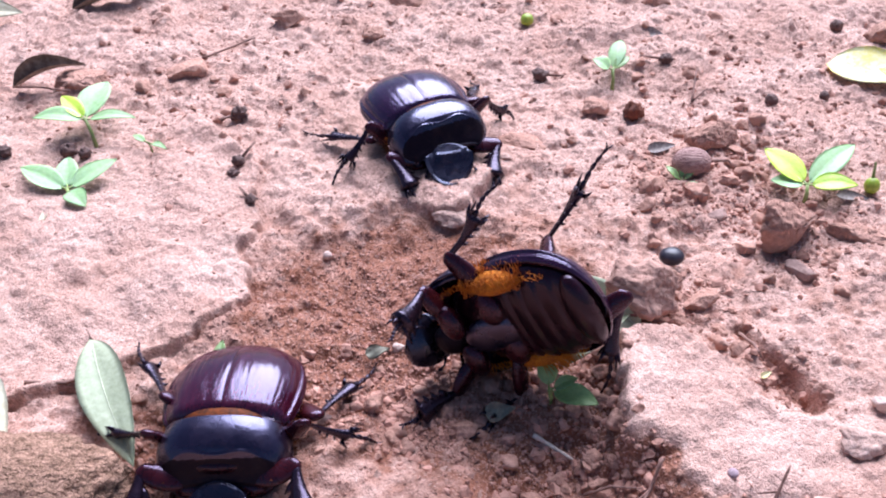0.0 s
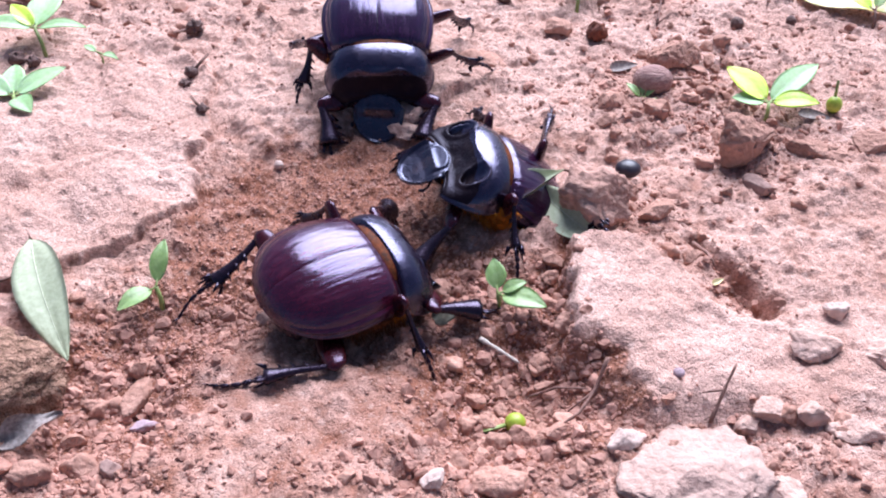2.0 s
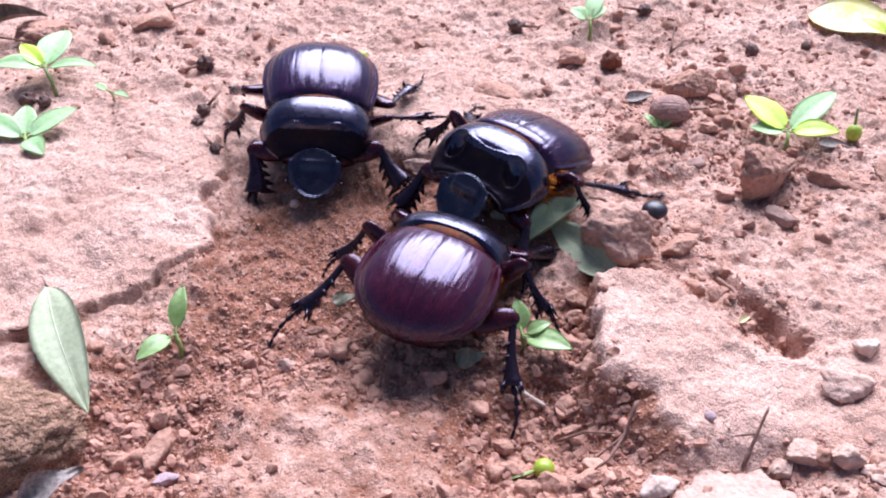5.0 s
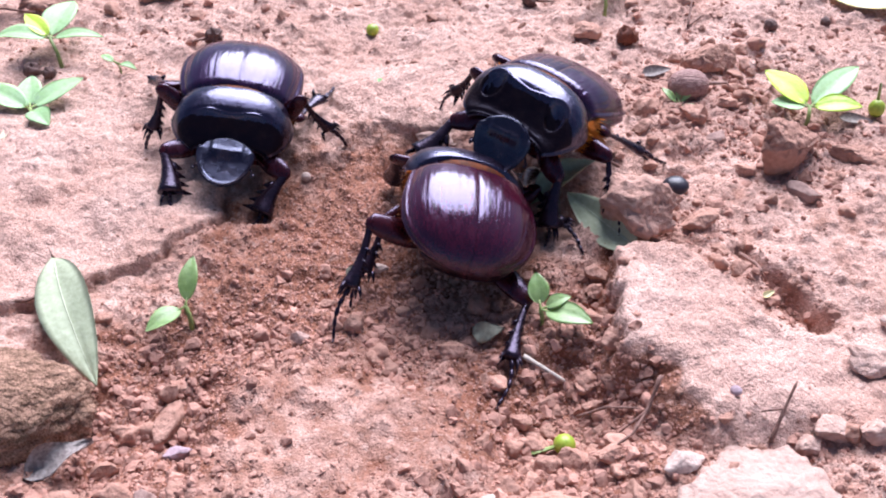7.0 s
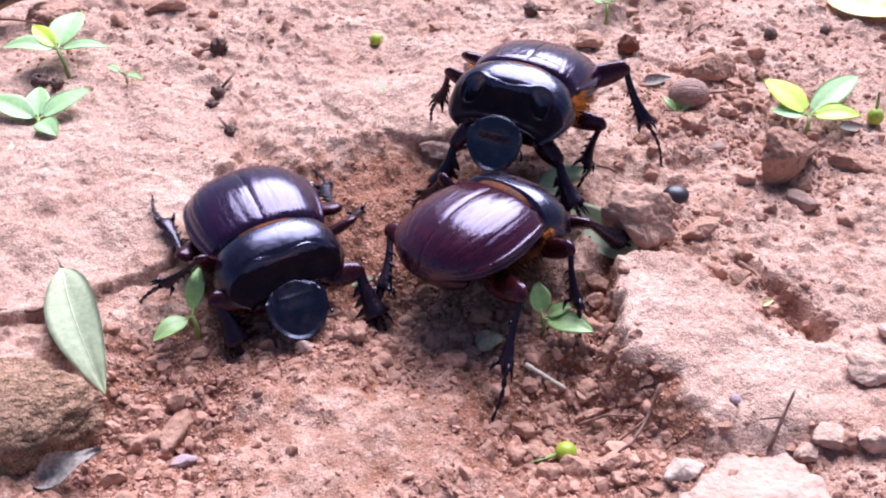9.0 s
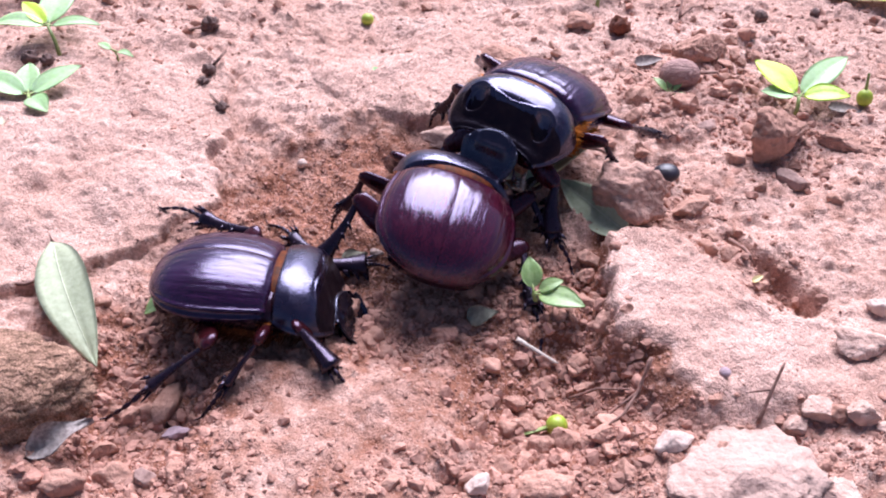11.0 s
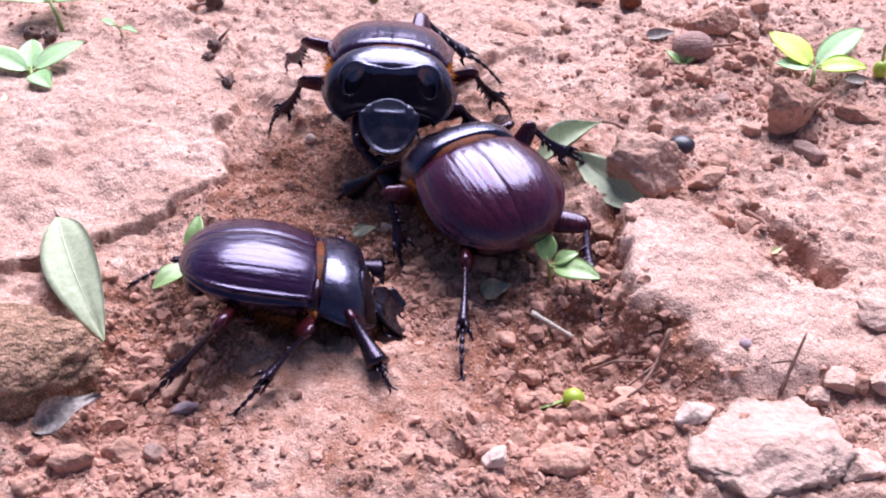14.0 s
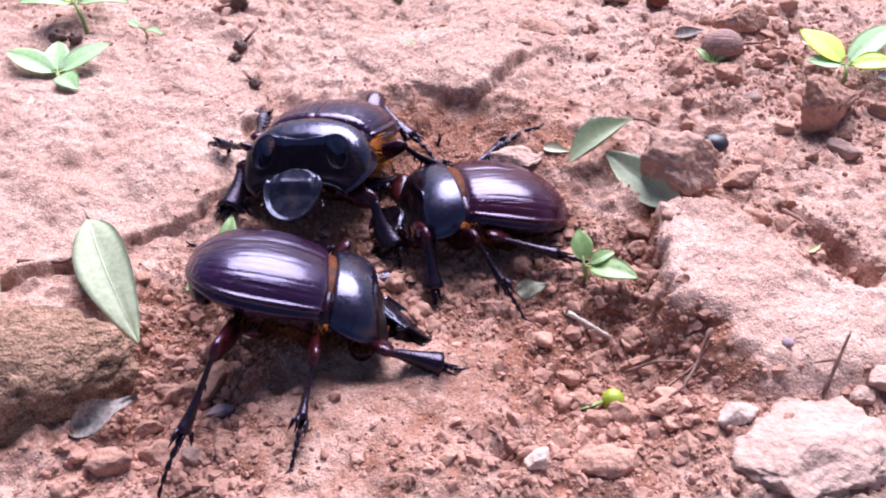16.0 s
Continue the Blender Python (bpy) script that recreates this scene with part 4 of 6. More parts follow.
def scatter_clods(count, seed):
    """Small single clods on the loose soil, in a few shared shapes."""
    rnd = np.random.RandomState(seed)
    shapes = [mesh("clod", *rock(0.22, 0.18, 0.15, 900 + k, 3, 12, 0.22, 0.10), CLOD) for k in range(10)]
    share = np.array([s[3] for s in CHURNED])
    for k in range(count):
        x0, y0, r, _ = CHURNED[rnd.choice(len(CHURNED), p=share / share.sum())]
        x, y = x0 + rnd.normal() * r[0], y0 + rnd.normal() * r[1]
        size = 0.55 + 0.95 * rnd.uniform() ** 2
        if y > 20 or y < -5.5 or abs(x) > 15 or float(inside(SLAB, np.array([x]), np.array([y]))[0]) > 0.1:
            continue
        ob = new("clod", shapes[k % 10])
        ob.location = (x / 100, y / 100, (height(x, y) - 0.01 * size) / 100)
        ob.rotation_euler = (rnd.uniform(-0.5, 0.5), rnd.uniform(-0.5, 0.5), rnd.uniform(0, 6.28))
        ob.scale = (size, size, size)
        tagged(ob, "small crumbly red clod on the loose soil", "clod", CLODS)


scatter_clods(290, 21)


# ---- beetles ----
def arch(y, half, top, edge, cols, reach=1.0, power=0.85):
    """One cross-section from the left edge over the top to the right edge."""
    pts = []
    for j in range(cols):
        a = (j / (cols - 1) * 2 - 1) * math.pi / 2 * reach
        s, c = math.sin(a), math.cos(a)
        pts.append((half * math.copysign(abs(s) ** power, s), y, edge + (top - edge) * max(c, 0) ** 0.9))
    return pts


def elytron(side):
    """One ridged wing case, from the middle seam outwards and down to its rolled edge."""
    rows, cols = 46, 60
    verts = []
    for i in range(rows):
        s = i / (rows - 1)
        s = 1 - (1 - s) ** 1.5
        y = 0.035 - 2.765 * s
        bulge = math.sqrt(max(1 - (max(s - 0.42, 0) / 0.58) ** 2.5, 0))
        half = (1.32 + 0.20 * math.sin(min(s / 0.42, 1) * math.pi / 2)) * bulge
        top = 0.90 + (0.86 + 0.15 * math.sin(min(s / 0.35, 1) * math.pi / 2)) * math.sqrt(max(1 - (max(s - 0.30, 0) / 0.70) ** 2.3, 0))
        edge = 1.10 - 0.12 * s
        front = 1 - 0.10 * max(1 - s / 0.06, 0) ** 2
        for j in range(cols):
            v = j / (cols - 1)
            a = v * math.pi / 2 * 1.06
            groove = 0.5 + 0.5 * math.cos(v * 8 * 2 * math.pi)
            deep = 0.009 * groove**8 * (0.8 + 0.2 * math.sin(5 * s + 9 * v)) * min(s / 0.08, 1) * min((1 - s) / 0.15, 1)
            deep += 0.010 * max(1 - v / 0.018, 0)
            rim = 0.060 * math.exp(-(((v - 0.80) / 0.022) ** 2)) * min((1 - s) / 0.2, 1) + 0.03 * math.exp(-(((v - 0.93) / 0.03) ** 2))
            x = half * abs(math.sin(a)) ** 0.86 * (1 + rim)
            z = edge + (top - edge) * (math.cos(a) if a > math.pi / 2 else max(math.cos(a), 0) ** 0.92)
            nx, nz = math.sin(a), math.cos(a)
            verts.append((side * (max((x * front) - deep * nx, 0.0) + 0.006), y, z * front - deep * nz))
    faces = grid_faces(rows, cols)
    # an inner skin gives it thickness
    inner = [(p[0] * 0.95, p[1], p[2] - 0.05) for p in verts]
    k = len(verts)
    faces += [tuple(n + k for n in f)[::-1] for f in grid_faces(rows, cols)]
    faces += [(j, j + k, j + 1 + k, j + 1) for j in range(cols - 1)]
    faces += [(i * cols + cols - 1, i * cols + cols - 1 + k, (i + 1) * cols + cols - 1 + k, (i + 1) * cols + cols - 1) for i in range(rows - 1)]
    if side > 0:
        faces = [f[::-1] for f in faces]
    return verts + inner, faces


def pronotum(fossae):
    """The shield behind the head: a smooth plateau that ends in a wavy cross ridge above a steep hollowed face; two deep rimmed pits where fossae."""
    rows, cols = 72, 96
    verts = []
    for i in range(rows):
        s = i / (rows - 1)
        y = 0.085 + (1.345 if fossae else 1.255) * s
        half = (1.33 + (0.24 if fossae else 0.15) * math.sin(min(s / 0.45, 1) * math.pi / 2)) * math.sqrt(max(1 - (0.50 if fossae else 0.56) * max((s - 0.35) / 0.65, 0) ** 2.4, 0.05))
        top = 1.80 + 0.07 * math.sin(min(s / 0.62, 1) * math.pi) - 0.12 * s - (0.70 if fossae else 0.72) * float(smooth_step(0.50 if fossae else 0.58, 1.06, s))
        edge = 0.98 - 0.22 * s
        roll_back = 0.10 * max(1 - s / 0.05, 0) ** 2 + 0.07 * max((s - 0.95) / 0.05, 0) ** 2
        for j, (x, yy, z) in enumerate(arch(y, half, top, edge, cols, 1.12, 0.80)):
            u = x / 1.3
            wave = (0.58 if fossae else 0.68) + 0.04 * math.cos(u * 5.6) + 0.08 * abs(u) ** 2
            level = max(1 - abs(u) ** 4, 0)
            ridge = 0.042 * math.exp(-(((s - wave) / 0.022) ** 2)) * level
            face = float(smooth_step(wave + 0.01, wave + 0.16, s)) * level * float(smooth_step(1.02, 0.86, s))
            z += ridge - (0.11 if fossae else 0.035) * face * (0.55 + 0.45 * math.exp(-((x / 0.55) ** 2))) - roll_back
            if fossae:
                d = math.hypot((abs(x) - 0.88) / 0.21, (s - 0.66) / 0.13)
                z += -0.24 * math.exp(-(d**4)) + 0.075 * math.exp(-(((d - 1.35) / 0.20) ** 2))
            else:
                z -= 0.03 * math.exp(-(((abs(x) - 0.80) / 0.14) ** 2) - (((s - 0.70) / 0.08) ** 2))
            # a rim runs round the sides, and the front corners reach forward beside the head
            v = abs(j / (cols - 1) * 2 - 1)
            x *= 1 + 0.03 * math.exp(-(((v - 0.88) / 0.03) ** 2))
            yy += (0.24 if fossae else 0.10) * max((s - 0.45) / 0.55, 0) ** 1.4 * min(abs(u), 1.0) ** 2
            z += 0.012 * face * (math.sin(7.1 * x + 1.3) * math.sin(13.0 * s + 0.6) + 0.7 * math.sin(12.3 * x - 19.0 * s))
            verts.append((x * (1 - 0.5 * roll_back), yy, z))
    faces = grid_faces(rows, cols)
    inner = [(p[0] * 0.94, p[1], p[2] - 0.06) for p in verts]
    k = len(verts)
    faces += [tuple(n + k for n in f)[::-1] for f in grid_faces(rows, cols)]
    for a in (0, cols - 1):
        faces += [(i * cols + a, i * cols + a + k, (i + 1) * cols + a + k, (i + 1) * cols + a) for i in range(rows - 1)]
    for b in (0, (rows - 1) * cols):
        faces += [(b + j, b + j + k, b + j + 1 + k, b + j + 1) for j in range(cols - 1)]
    return verts + inner, faces


def head_shield():
    """The digging shovel: a round dish with an upturned rim in front, and a raised plate behind that ends in a cross ridge."""
    rows, cols = 24, 56
    verts, centre = [], (0, 1.64, 0.70)
    for layer in (0, 1):
        for i in range(rows + 1):
            r = i / rows
            for j in range(cols):
                a = 2 * math.pi * j / cols
                front = math.sin(a)
                rx, ry = 0.70 - 0.10 * max(-front, 0), 0.66 if front > 0 else 0.46
                x, y = rx * r * math.cos(a), ry * r * math.sin(a)
                dish = 0.085 * float(smooth_step(0.82, 1.0, r)) * (front > -0.3) - 0.05 * (1 - r * r)
                plate = 0.10 * float(smooth_step(0.12, -0.12, y)) * float(smooth_step(0.50, 0.34, abs(x))) * float(smooth_step(1.0, 0.8, r))
                ridge = 0.035 * math.exp(-(((y + 0.05) / 0.07) ** 2)) * float(smooth_step(0.44, 0.32, abs(x)))
                cheek = 0.06 * math.exp(-(((abs(x) - 0.52) / 0.08) ** 2)) * float(smooth_step(0.15, -0.1, y)) * (r < 0.97)
                z = dish + plate + ridge + cheek - 0.60 * y - 0.26 * max(y, 0)
                drop = (0.05 + 0.22 * (1 - r * r)) * layer
                verts.append((centre[0] + x, centre[1] + y, centre[2] + z - drop))
    n = (rows + 1) * cols
    faces = grid_faces(rows + 1, cols, True)
    faces += [tuple(q + n for q in f)[::-1] for f in grid_faces(rows + 1, cols, True)]
    faces += [(rows * cols + j, n + rows * cols + j, n + rows * cols + (j + 1) % cols, rows * cols + (j + 1) % cols) for j in range(cols)]
    return verts, faces


def underside():
    """Belly and breast in one rounded keel: overlapping belly rings behind, a swollen breast with a furrow before them."""
    rows, cols = 84, 48
    verts = []
    for i in range(rows):
        s = i / (rows - 1)
        y = -2.58 + 3.68 * s
        k = math.sqrt(max(1 - abs(2 * s - 1) ** 3.0, 0.0))
        ring = (s * 10.5) % 1.0 if s < 0.55 else 0.0
        step = 0.075 * ring**1.6
        swell = 0.16 * math.exp(-(((s - 0.70) / 0.10) ** 2)) - 0.10 * math.exp(-(((s - 0.575) / 0.03) ** 2))
        for j in range(cols):
            a = 2 * math.pi * j / cols
            x, z = math.cos(a), math.sin(a)
            low = 0.50 + 0.16 * float(smooth_step(0.05, 0.45, s)) + swell * (1 - 0.5 * math.exp(-((x / 0.12) ** 2)))
            verts.append(((1.43 - 0.4 * step) * k * math.copysign(abs(x) ** 0.75, x), y, 1.0 + (low - step if z < 0 else 0.60 if y < 0.1 else 0.35) * k * z))
    return verts, grid_faces(rows, cols, True) + [tuple(range(cols))[::-1], tuple((rows - 1) * cols + j for j in range(cols))]


def hair(seed, spots, length, spread):
    """A fringe of fine tapering hairs growing from spots of (place, direction)."""
    rnd = random.Random(seed)
    shapes = []
    for (px, py, pz), (dx, dy, dz) in spots:
        d = Vector((dx, dy, dz)) + Vector((rnd.uniform(-1, 1), rnd.uniform(-1, 1), rnd.uniform(-1, 1))) * spread
        d = d.normalized() * length * rnd.uniform(0.6, 1.15)
        p = Vector((px, py, pz))
        side = d.cross(Vector((0.3, 0.2, 1))).normalized() * 0.012
        other = d.cross(side).normalized() * 0.012
        shapes.append(([tuple(p + side), tuple(p - side + other), tuple(p - side - other), tuple(p + d)], [(0, 1, 3), (1, 2, 3), (2, 0, 3), (0, 2, 1)]))
    return joined(*shapes)


def collar():
    """The orange skin that shows in the gap between shield and wing cases."""
    verts = []
    for y, k in ((-0.12, 0.87), (-0.02, 0.93), (0.12, 0.93), (0.26, 0.87)):
        verts += arch(y, 1.27 * k, 0.75 + 1.07 * k, 0.75, 40, 1.1, 0.84)
    return verts, grid_faces(4, 40)


LEGS = {  # hip place; femur, shin and foot lengths; shin width; resting foot, out, along and down from the hip
    "fore": ((0.72, 0.98, 0.62), 1.00, 1.12, 0.48, 0.285, (1.30, 1.15, -0.60)),
    "mid": ((0.85, -0.05, 0.58), 1.28, 1.15, 0.88, 0.19, (2.25, -0.45, -0.58)),
    "hind": ((0.66, -1.42, 0.50), 1.50, 1.52, 1.18, 0.22, (2.20, -1.65, -0.50)),
}


def femur_shape(kind):
    """A flattened, swollen thigh along +x, with a rounded knee."""
    long, steps = LEGS[kind][1], 12
    thick = {"fore": 0.27, "mid": 0.25, "hind": 0.30}[kind]
    pts = [(long * i / steps, 0, 0.05 * math.sin(math.pi * i / steps)) for i in range(steps + 1)] + [(long + 0.07, 0, -0.02), (long + 0.10, 0, -0.04)]
    radii = [thick * (0.46 + 0.56 * math.sin(math.pi * (0.12 + 0.74 * i / steps))) for i in range(steps + 1)] + [thick * 0.46, thick * 0.10]
    return tube(pts, radii, 16, 0.55, (0, 1, 0))


def shin_shapes(kind):
    """Shin along +x from the knee, flared to its end; its teeth and spurs; and the jointed foot with two claws."""
    _, _, tib, foot, wide, _ = LEGS[kind]
    steps = 14
    flare = (0.36, 0.10, 0.66, 1.6) if kind == "fore" else (0.36, 0.08, 0.62, 3.2)
    pts = [(tib * i / steps, 0, 0.05 * math.sin(math.pi * i / steps)) for i in range(steps + 1)] + [(tib + 0.03, 0, 0)]
    radii = [wide * (flare[0] + flare[1] * i / steps + flare[2] * (i / steps) ** flare[3]) for i in range(steps + 1)] + [wide * 0.55]
    shin = tube(pts, radii, 12, 0.80 if kind == "fore" else 0.62, (0, 1, 0))
    teeth = []
    if kind == "fore":
        for k in range(4):
            x, size = tib * (0.38 + 0.20 * k), 0.17 + 0.05 * k
            teeth.append(tube([(x - 0.06, 0, wide * 0.25), (x + 0.02, 0, wide * 0.8), (x + 0.11, 0, wide * 0.75 + size)], [0.13, 0.10, 0.014], 7, 0.55, (0, 1, 0)))
    else:
        for k, x in enumerate((0.40, 0.58, 0.76)):
            for side in (-1, 1):
                base = (tib * x, side * wide * 0.14, wide * 0.32)
                teeth.append(tube([base, (base[0] + 0.04, base[1] * 1.5, base[2] + 0.09), (base[0] + 0.11, base[1] * 2.2, base[2] + 0.16 + 0.02 * k)], [0.045, 0.032, 0.005], 5))
        for y, z in ((0.10, 0.16), (-0.10, 0.16), (0.06, -0.16)):
            teeth.append(tube([(tib - 0.04, y, z), (tib + 0.08, y * 1.4, z * 1.35), (tib + 0.20, y * 1.7, z * 1.6)], [0.06, 0.04, 0.006], 5))
    for y in (-0.05, 0.05):
        teeth.append(tube([(tib - 0.02, y, -wide * 0.5), (tib + 0.15, y * 1.5, -wide * 0.8), (tib + 0.32, y * 2, -wide * 0.9)], [0.045, 0.032, 0.006], 5))
    bow = lambda u: Vector((tib + foot * u, 0, -0.16 * foot * math.sin(math.pi * u) * 0.6))
    beads = [(k + u, (0.070 - 0.007 * k) * w) for k in range(5) for u, w in ((0.02, 0.45), (0.30, 0.85), (0.70, 1.0), (0.92, 0.75))]
    tarsus = tube([bow(u / 5) for u, _ in beads], [r for _, r in beads], 7)
    tip = bow(0.97)
    claws = [tube([tip, tip + Vector((0.10, side * 0.05, 0.01)), tip + Vector((0.16, side * 0.10, -0.05))], [0.026, 0.019, 0.003], 5) for side in (-1, 1)]
    return shin, teeth, tarsus, claws


def drooped(shape, angle):
    """The hind body let down at the waist."""
    out, c0 = [], Vector((0, 0.05, 1.15))
    for p in shape[0]:
        v = Vector(p) - c0
        w = float(smooth_step(0.10, -0.35, v.y))
        out.append(tuple(c0 + Matrix.Rotation(radians(angle) * w, 3, "X") @ v))
    return out, shape[1]


def nodded(shape, angle):
    """The fore body let down at the waist."""
    c0 = Vector((0, 0.05, 1.15))
    turn = Matrix.Rotation(radians(-angle), 3, "X")
    return [tuple(c0 + turn @ (Vector(p) - c0)) for p in shape[0]], shape[1]


def moved(shape, by):
    return [tuple(by @ Vector(p)) for p in shape[0]], shape[1]


def build_beetle(label, wing, fossae, tuft, fur, droop=0.0, nod=0.0):
    bug = thing("beetle", (0, 0, 0), label, "beetle", "wrestling beetles")
    for side in (-1, 1):
        part("wing_case", drooped(elytron(side), droop), wing, bug, "glossy finely ridged wing case")
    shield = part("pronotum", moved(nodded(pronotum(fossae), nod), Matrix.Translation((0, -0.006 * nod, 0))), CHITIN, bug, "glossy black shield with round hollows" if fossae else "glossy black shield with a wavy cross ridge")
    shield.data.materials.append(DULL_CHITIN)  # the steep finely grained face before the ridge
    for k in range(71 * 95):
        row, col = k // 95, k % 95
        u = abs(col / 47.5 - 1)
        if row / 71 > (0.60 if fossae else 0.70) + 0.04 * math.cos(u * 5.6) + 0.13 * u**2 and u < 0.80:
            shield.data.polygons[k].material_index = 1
    ahead = Matrix.Translation((0, 0.16, 0.20) if fossae else (0, 0.05, 0.06))
    head = part("head", moved(nodded(head_shield(), nod), ahead), HEAD_CHITIN, bug, "flat black shovel-shaped head")
    for side in (-1, 1):
        part("eye", moved(nodded(ball(0.08, 0.11, 0.07, 8, 12, (side * 0.52, 1.42, 0.74)), nod), ahead), CHITIN, head)
        club = joined(tube([(side * 0.48, 1.60, 0.52), (side * 0.66, 1.72, 0.42), (side * 0.70, 1.82, 0.38)], [0.03, 0.025, 0.03], 6), ball(0.05, 0.09, 0.04, 8, 10, (side * 0.72, 1.86, 0.37)))
        part("antenna", moved(nodded(club, nod), ahead), LEG, head)
    part("underside", drooped(underside(), droop), BELLY, bug, "brown ringed belly")
    part("collar", collar(), WAIST, bug, "amber skin in the waist gap")
    part("neck_fringe", nodded(tube([(0.54 * k / 8, 1.46 - 0.10 * (k / 8) ** 2, 0.80 - 0.16 * (k / 8) ** 2) for k in range(-8, 9)], [0.035] * 17, 6), nod), ORANGE_HAIR, bug, "thin orange fringe at the neck")
    part("neck", nodded(ball(0.44, 0.40, 0.24, 10, 16, (0, 1.32, 0.62)), nod), DULL_CHITIN, bug)
    part("breast_plate", ball(0.52, 0.80, 0.22, 12, 18, (0, 0.10, 0.36)), CHITIN, bug, "smooth dark breast plate")
    for side in (-1, 1):
        for y, long in ((0.95, 0.30), (-0.08, 0.34), (-1.15, 0.40)):
            part("coxa", ball(0.52, long * 0.95, 0.26, 10, 14, (side * 0.62, y, 0.40)), FEMUR, bug)
    spots = []
    for side in (-1, 1):
        for k in range(150):
            u = k / 149
            spots.append(((side * (1.14 + 0.2 * math.sin(u * math.pi)), -1.8 + 3.0 * u, 0.70 + 0.10 * math.sin(k * 1.7)), (side * 0.8, -0.2, -0.5)))
        for k in range(70):
            spots.append(((side * (0.25 + 0.9 * k / 70), 0.02, 0.62 + 0.1 * math.sin(k)), (side * 0.5, -0.7, -0.5)))
    part("hair_fringe", drooped(hair(3, spots, 0.22, 0.45), droop), fur, bug, "fine hairs along the flanks", smooth=False)
    for side in (-1, 1):
        pad = ball(0.26 * tuft, 0.85 * tuft, 0.34 * tuft, 12, 20, (side * 1.18, -0.45, 0.74))
        tufts = [((side * (1.22 + 0.15 * math.cos(k)), -0.45 + 0.8 * tuft * math.sin(2.4 * k), 0.74 + 0.27 * math.sin(1.3 * k)), (side * 0.9, -0.35, -0.15)) for k in range(420)]
        part("flank_fur", drooped(joined(pad, hair(7, tufts, 0.30 * tuft, 0.35)), droop), fur, bug, "orange fur on the flank", smooth=False)
    for side in (-1, 1):
        # a tuft of orange hair stands in the waist between shield and wing case
        core = ball(0.20 * tuft**2, 0.26 * tuft**2, 0.26 * tuft**2, 10, 16, (side * 1.26, -0.02, 0.92))
        ends = [((side * (1.27 + 0.14 * tuft**2 * math.cos(k)), -0.02 + 0.24 * tuft**2 * math.sin(2.4 * k), 0.92 + 0.22 * tuft**2 * math.sin(1.3 * k)), (side * 0.9, -0.3, -0.1)) for k in range(260)]
        part("waist_tuft", joined(core, hair(11, ends, 0.26 * tuft**2, 0.40)), ORANGE_HAIR, bug, "tuft of orange hair at the waist", smooth=False)
    part("tail_plate", drooped(ball(1.05, 0.36, 0.36, 12, 24, (0, -2.26, 0.80)), droop), BELLY, bug)
    legs = []
    for kind in LEGS:
        femur, (shin, teeth, foot, claws) = femur_shape(kind), shin_shapes(kind)
        for side in (-1, 1):
            flip = (lambda shape: shape) if side > 0 else (lambda shape: ([(x, -y, z) for x, y, z in shape[0]], [f[::-1] for f in shape[1]]))
            thigh = part("femur", flip(femur), FEMUR, bug, "swollen glossy reddish thigh")
            calf = part("shin", flip(shin), LEG, bug, "broad toothed digging shin" if kind == "fore" else "spiny flared shin")
            part("tarsus", flip(foot), LEG, calf)
            for tooth in teeth:
                part("shin_tooth", flip(tooth), LEG, calf)
            for claw in claws:
                part("claw", flip(claw), LEG, calf)
            legs.append((thigh, calf, kind, side))
    return bug, legs, head


# time, place in centimetres, turn, nose-up and lean in degrees
TRACK_A = [
    (0, -0.7, 9.92, 0.02, -154.64, 1.5, 1.99),
    (0.5, -0.56, 8.86, 0.21, -162.8, -6.01, 3.12),
    (1, -0.52, 8.9, 0.24, -168.97, -8.53, -0.51),
    (1.5, -0.49, 8.56, 0.47, -172.53, -14.04, 1.97),
    (2, -0.91, 8.66, 0.41, -176.91, -21.03, -0.64),
    (2.5, -1.09, 7.67, 0.36, -177.26, -20.78, -2.32),
    (3, -0.95, 7.15, 0.24, -171.04, -18.74, 4.29),
    (3.5, -1.23, 7.18, 0.3, -171.28, -19.42, 2.4),
    (4, -1.75, 7.65, 0.33, -176.18, -14.59, -1.24),
    (6.5, -5.19, 7.28, 0.3, 173.92, -3.27, -12.99),
    (7, -5.36, 6.33, 0.32, 179.5, -2.68, -9.86),
    (7.5, -4.84, 4.72, 0.11, -170.52, -8.57, -6.67),
    (8, -4.5, 3.2, 0.05, -168.29, -18.65, -2.67),
    (8.5, -4.37, 2.62, -0.02, -165.42, -15.83, -0.91),
    (9, -4.02, 1.94, -0.22, -153.96, -2.98, 1.13),
    (11.5, -3.58, -0.5, -0.56, -87.84, -7.91, -14.51),
    (12, -3.57, -0.72, -0.51, -87.28, -15.02, -13.61),
    (12.5, -3.27, -0.86, -0.47, -87.7, -14.85, -14.61),
    (13, -3.16, -1.19, -0.23, -89.82, -17.88, -19.62),
    (13.5, -3.14, -1.31, -0.09, -90.83, -19.37, -22.47),
    (14, -3.18, -0.98, -0.38, -89.36, -16.78, -17.56),
    (14.5, -3.46, -0.71, -0.65, -87.59, -5.72, -14.68),
    (15, -3.89, -0.74, -0.66, -81.99, 3.39, -20.49),
    (15.5, -3.11, -1.35, -0.25, -84.99, -7.95, -18.04),
    (16, -3.67, -1.63, -0.13, -91.19, -18.93, -20.69),
]
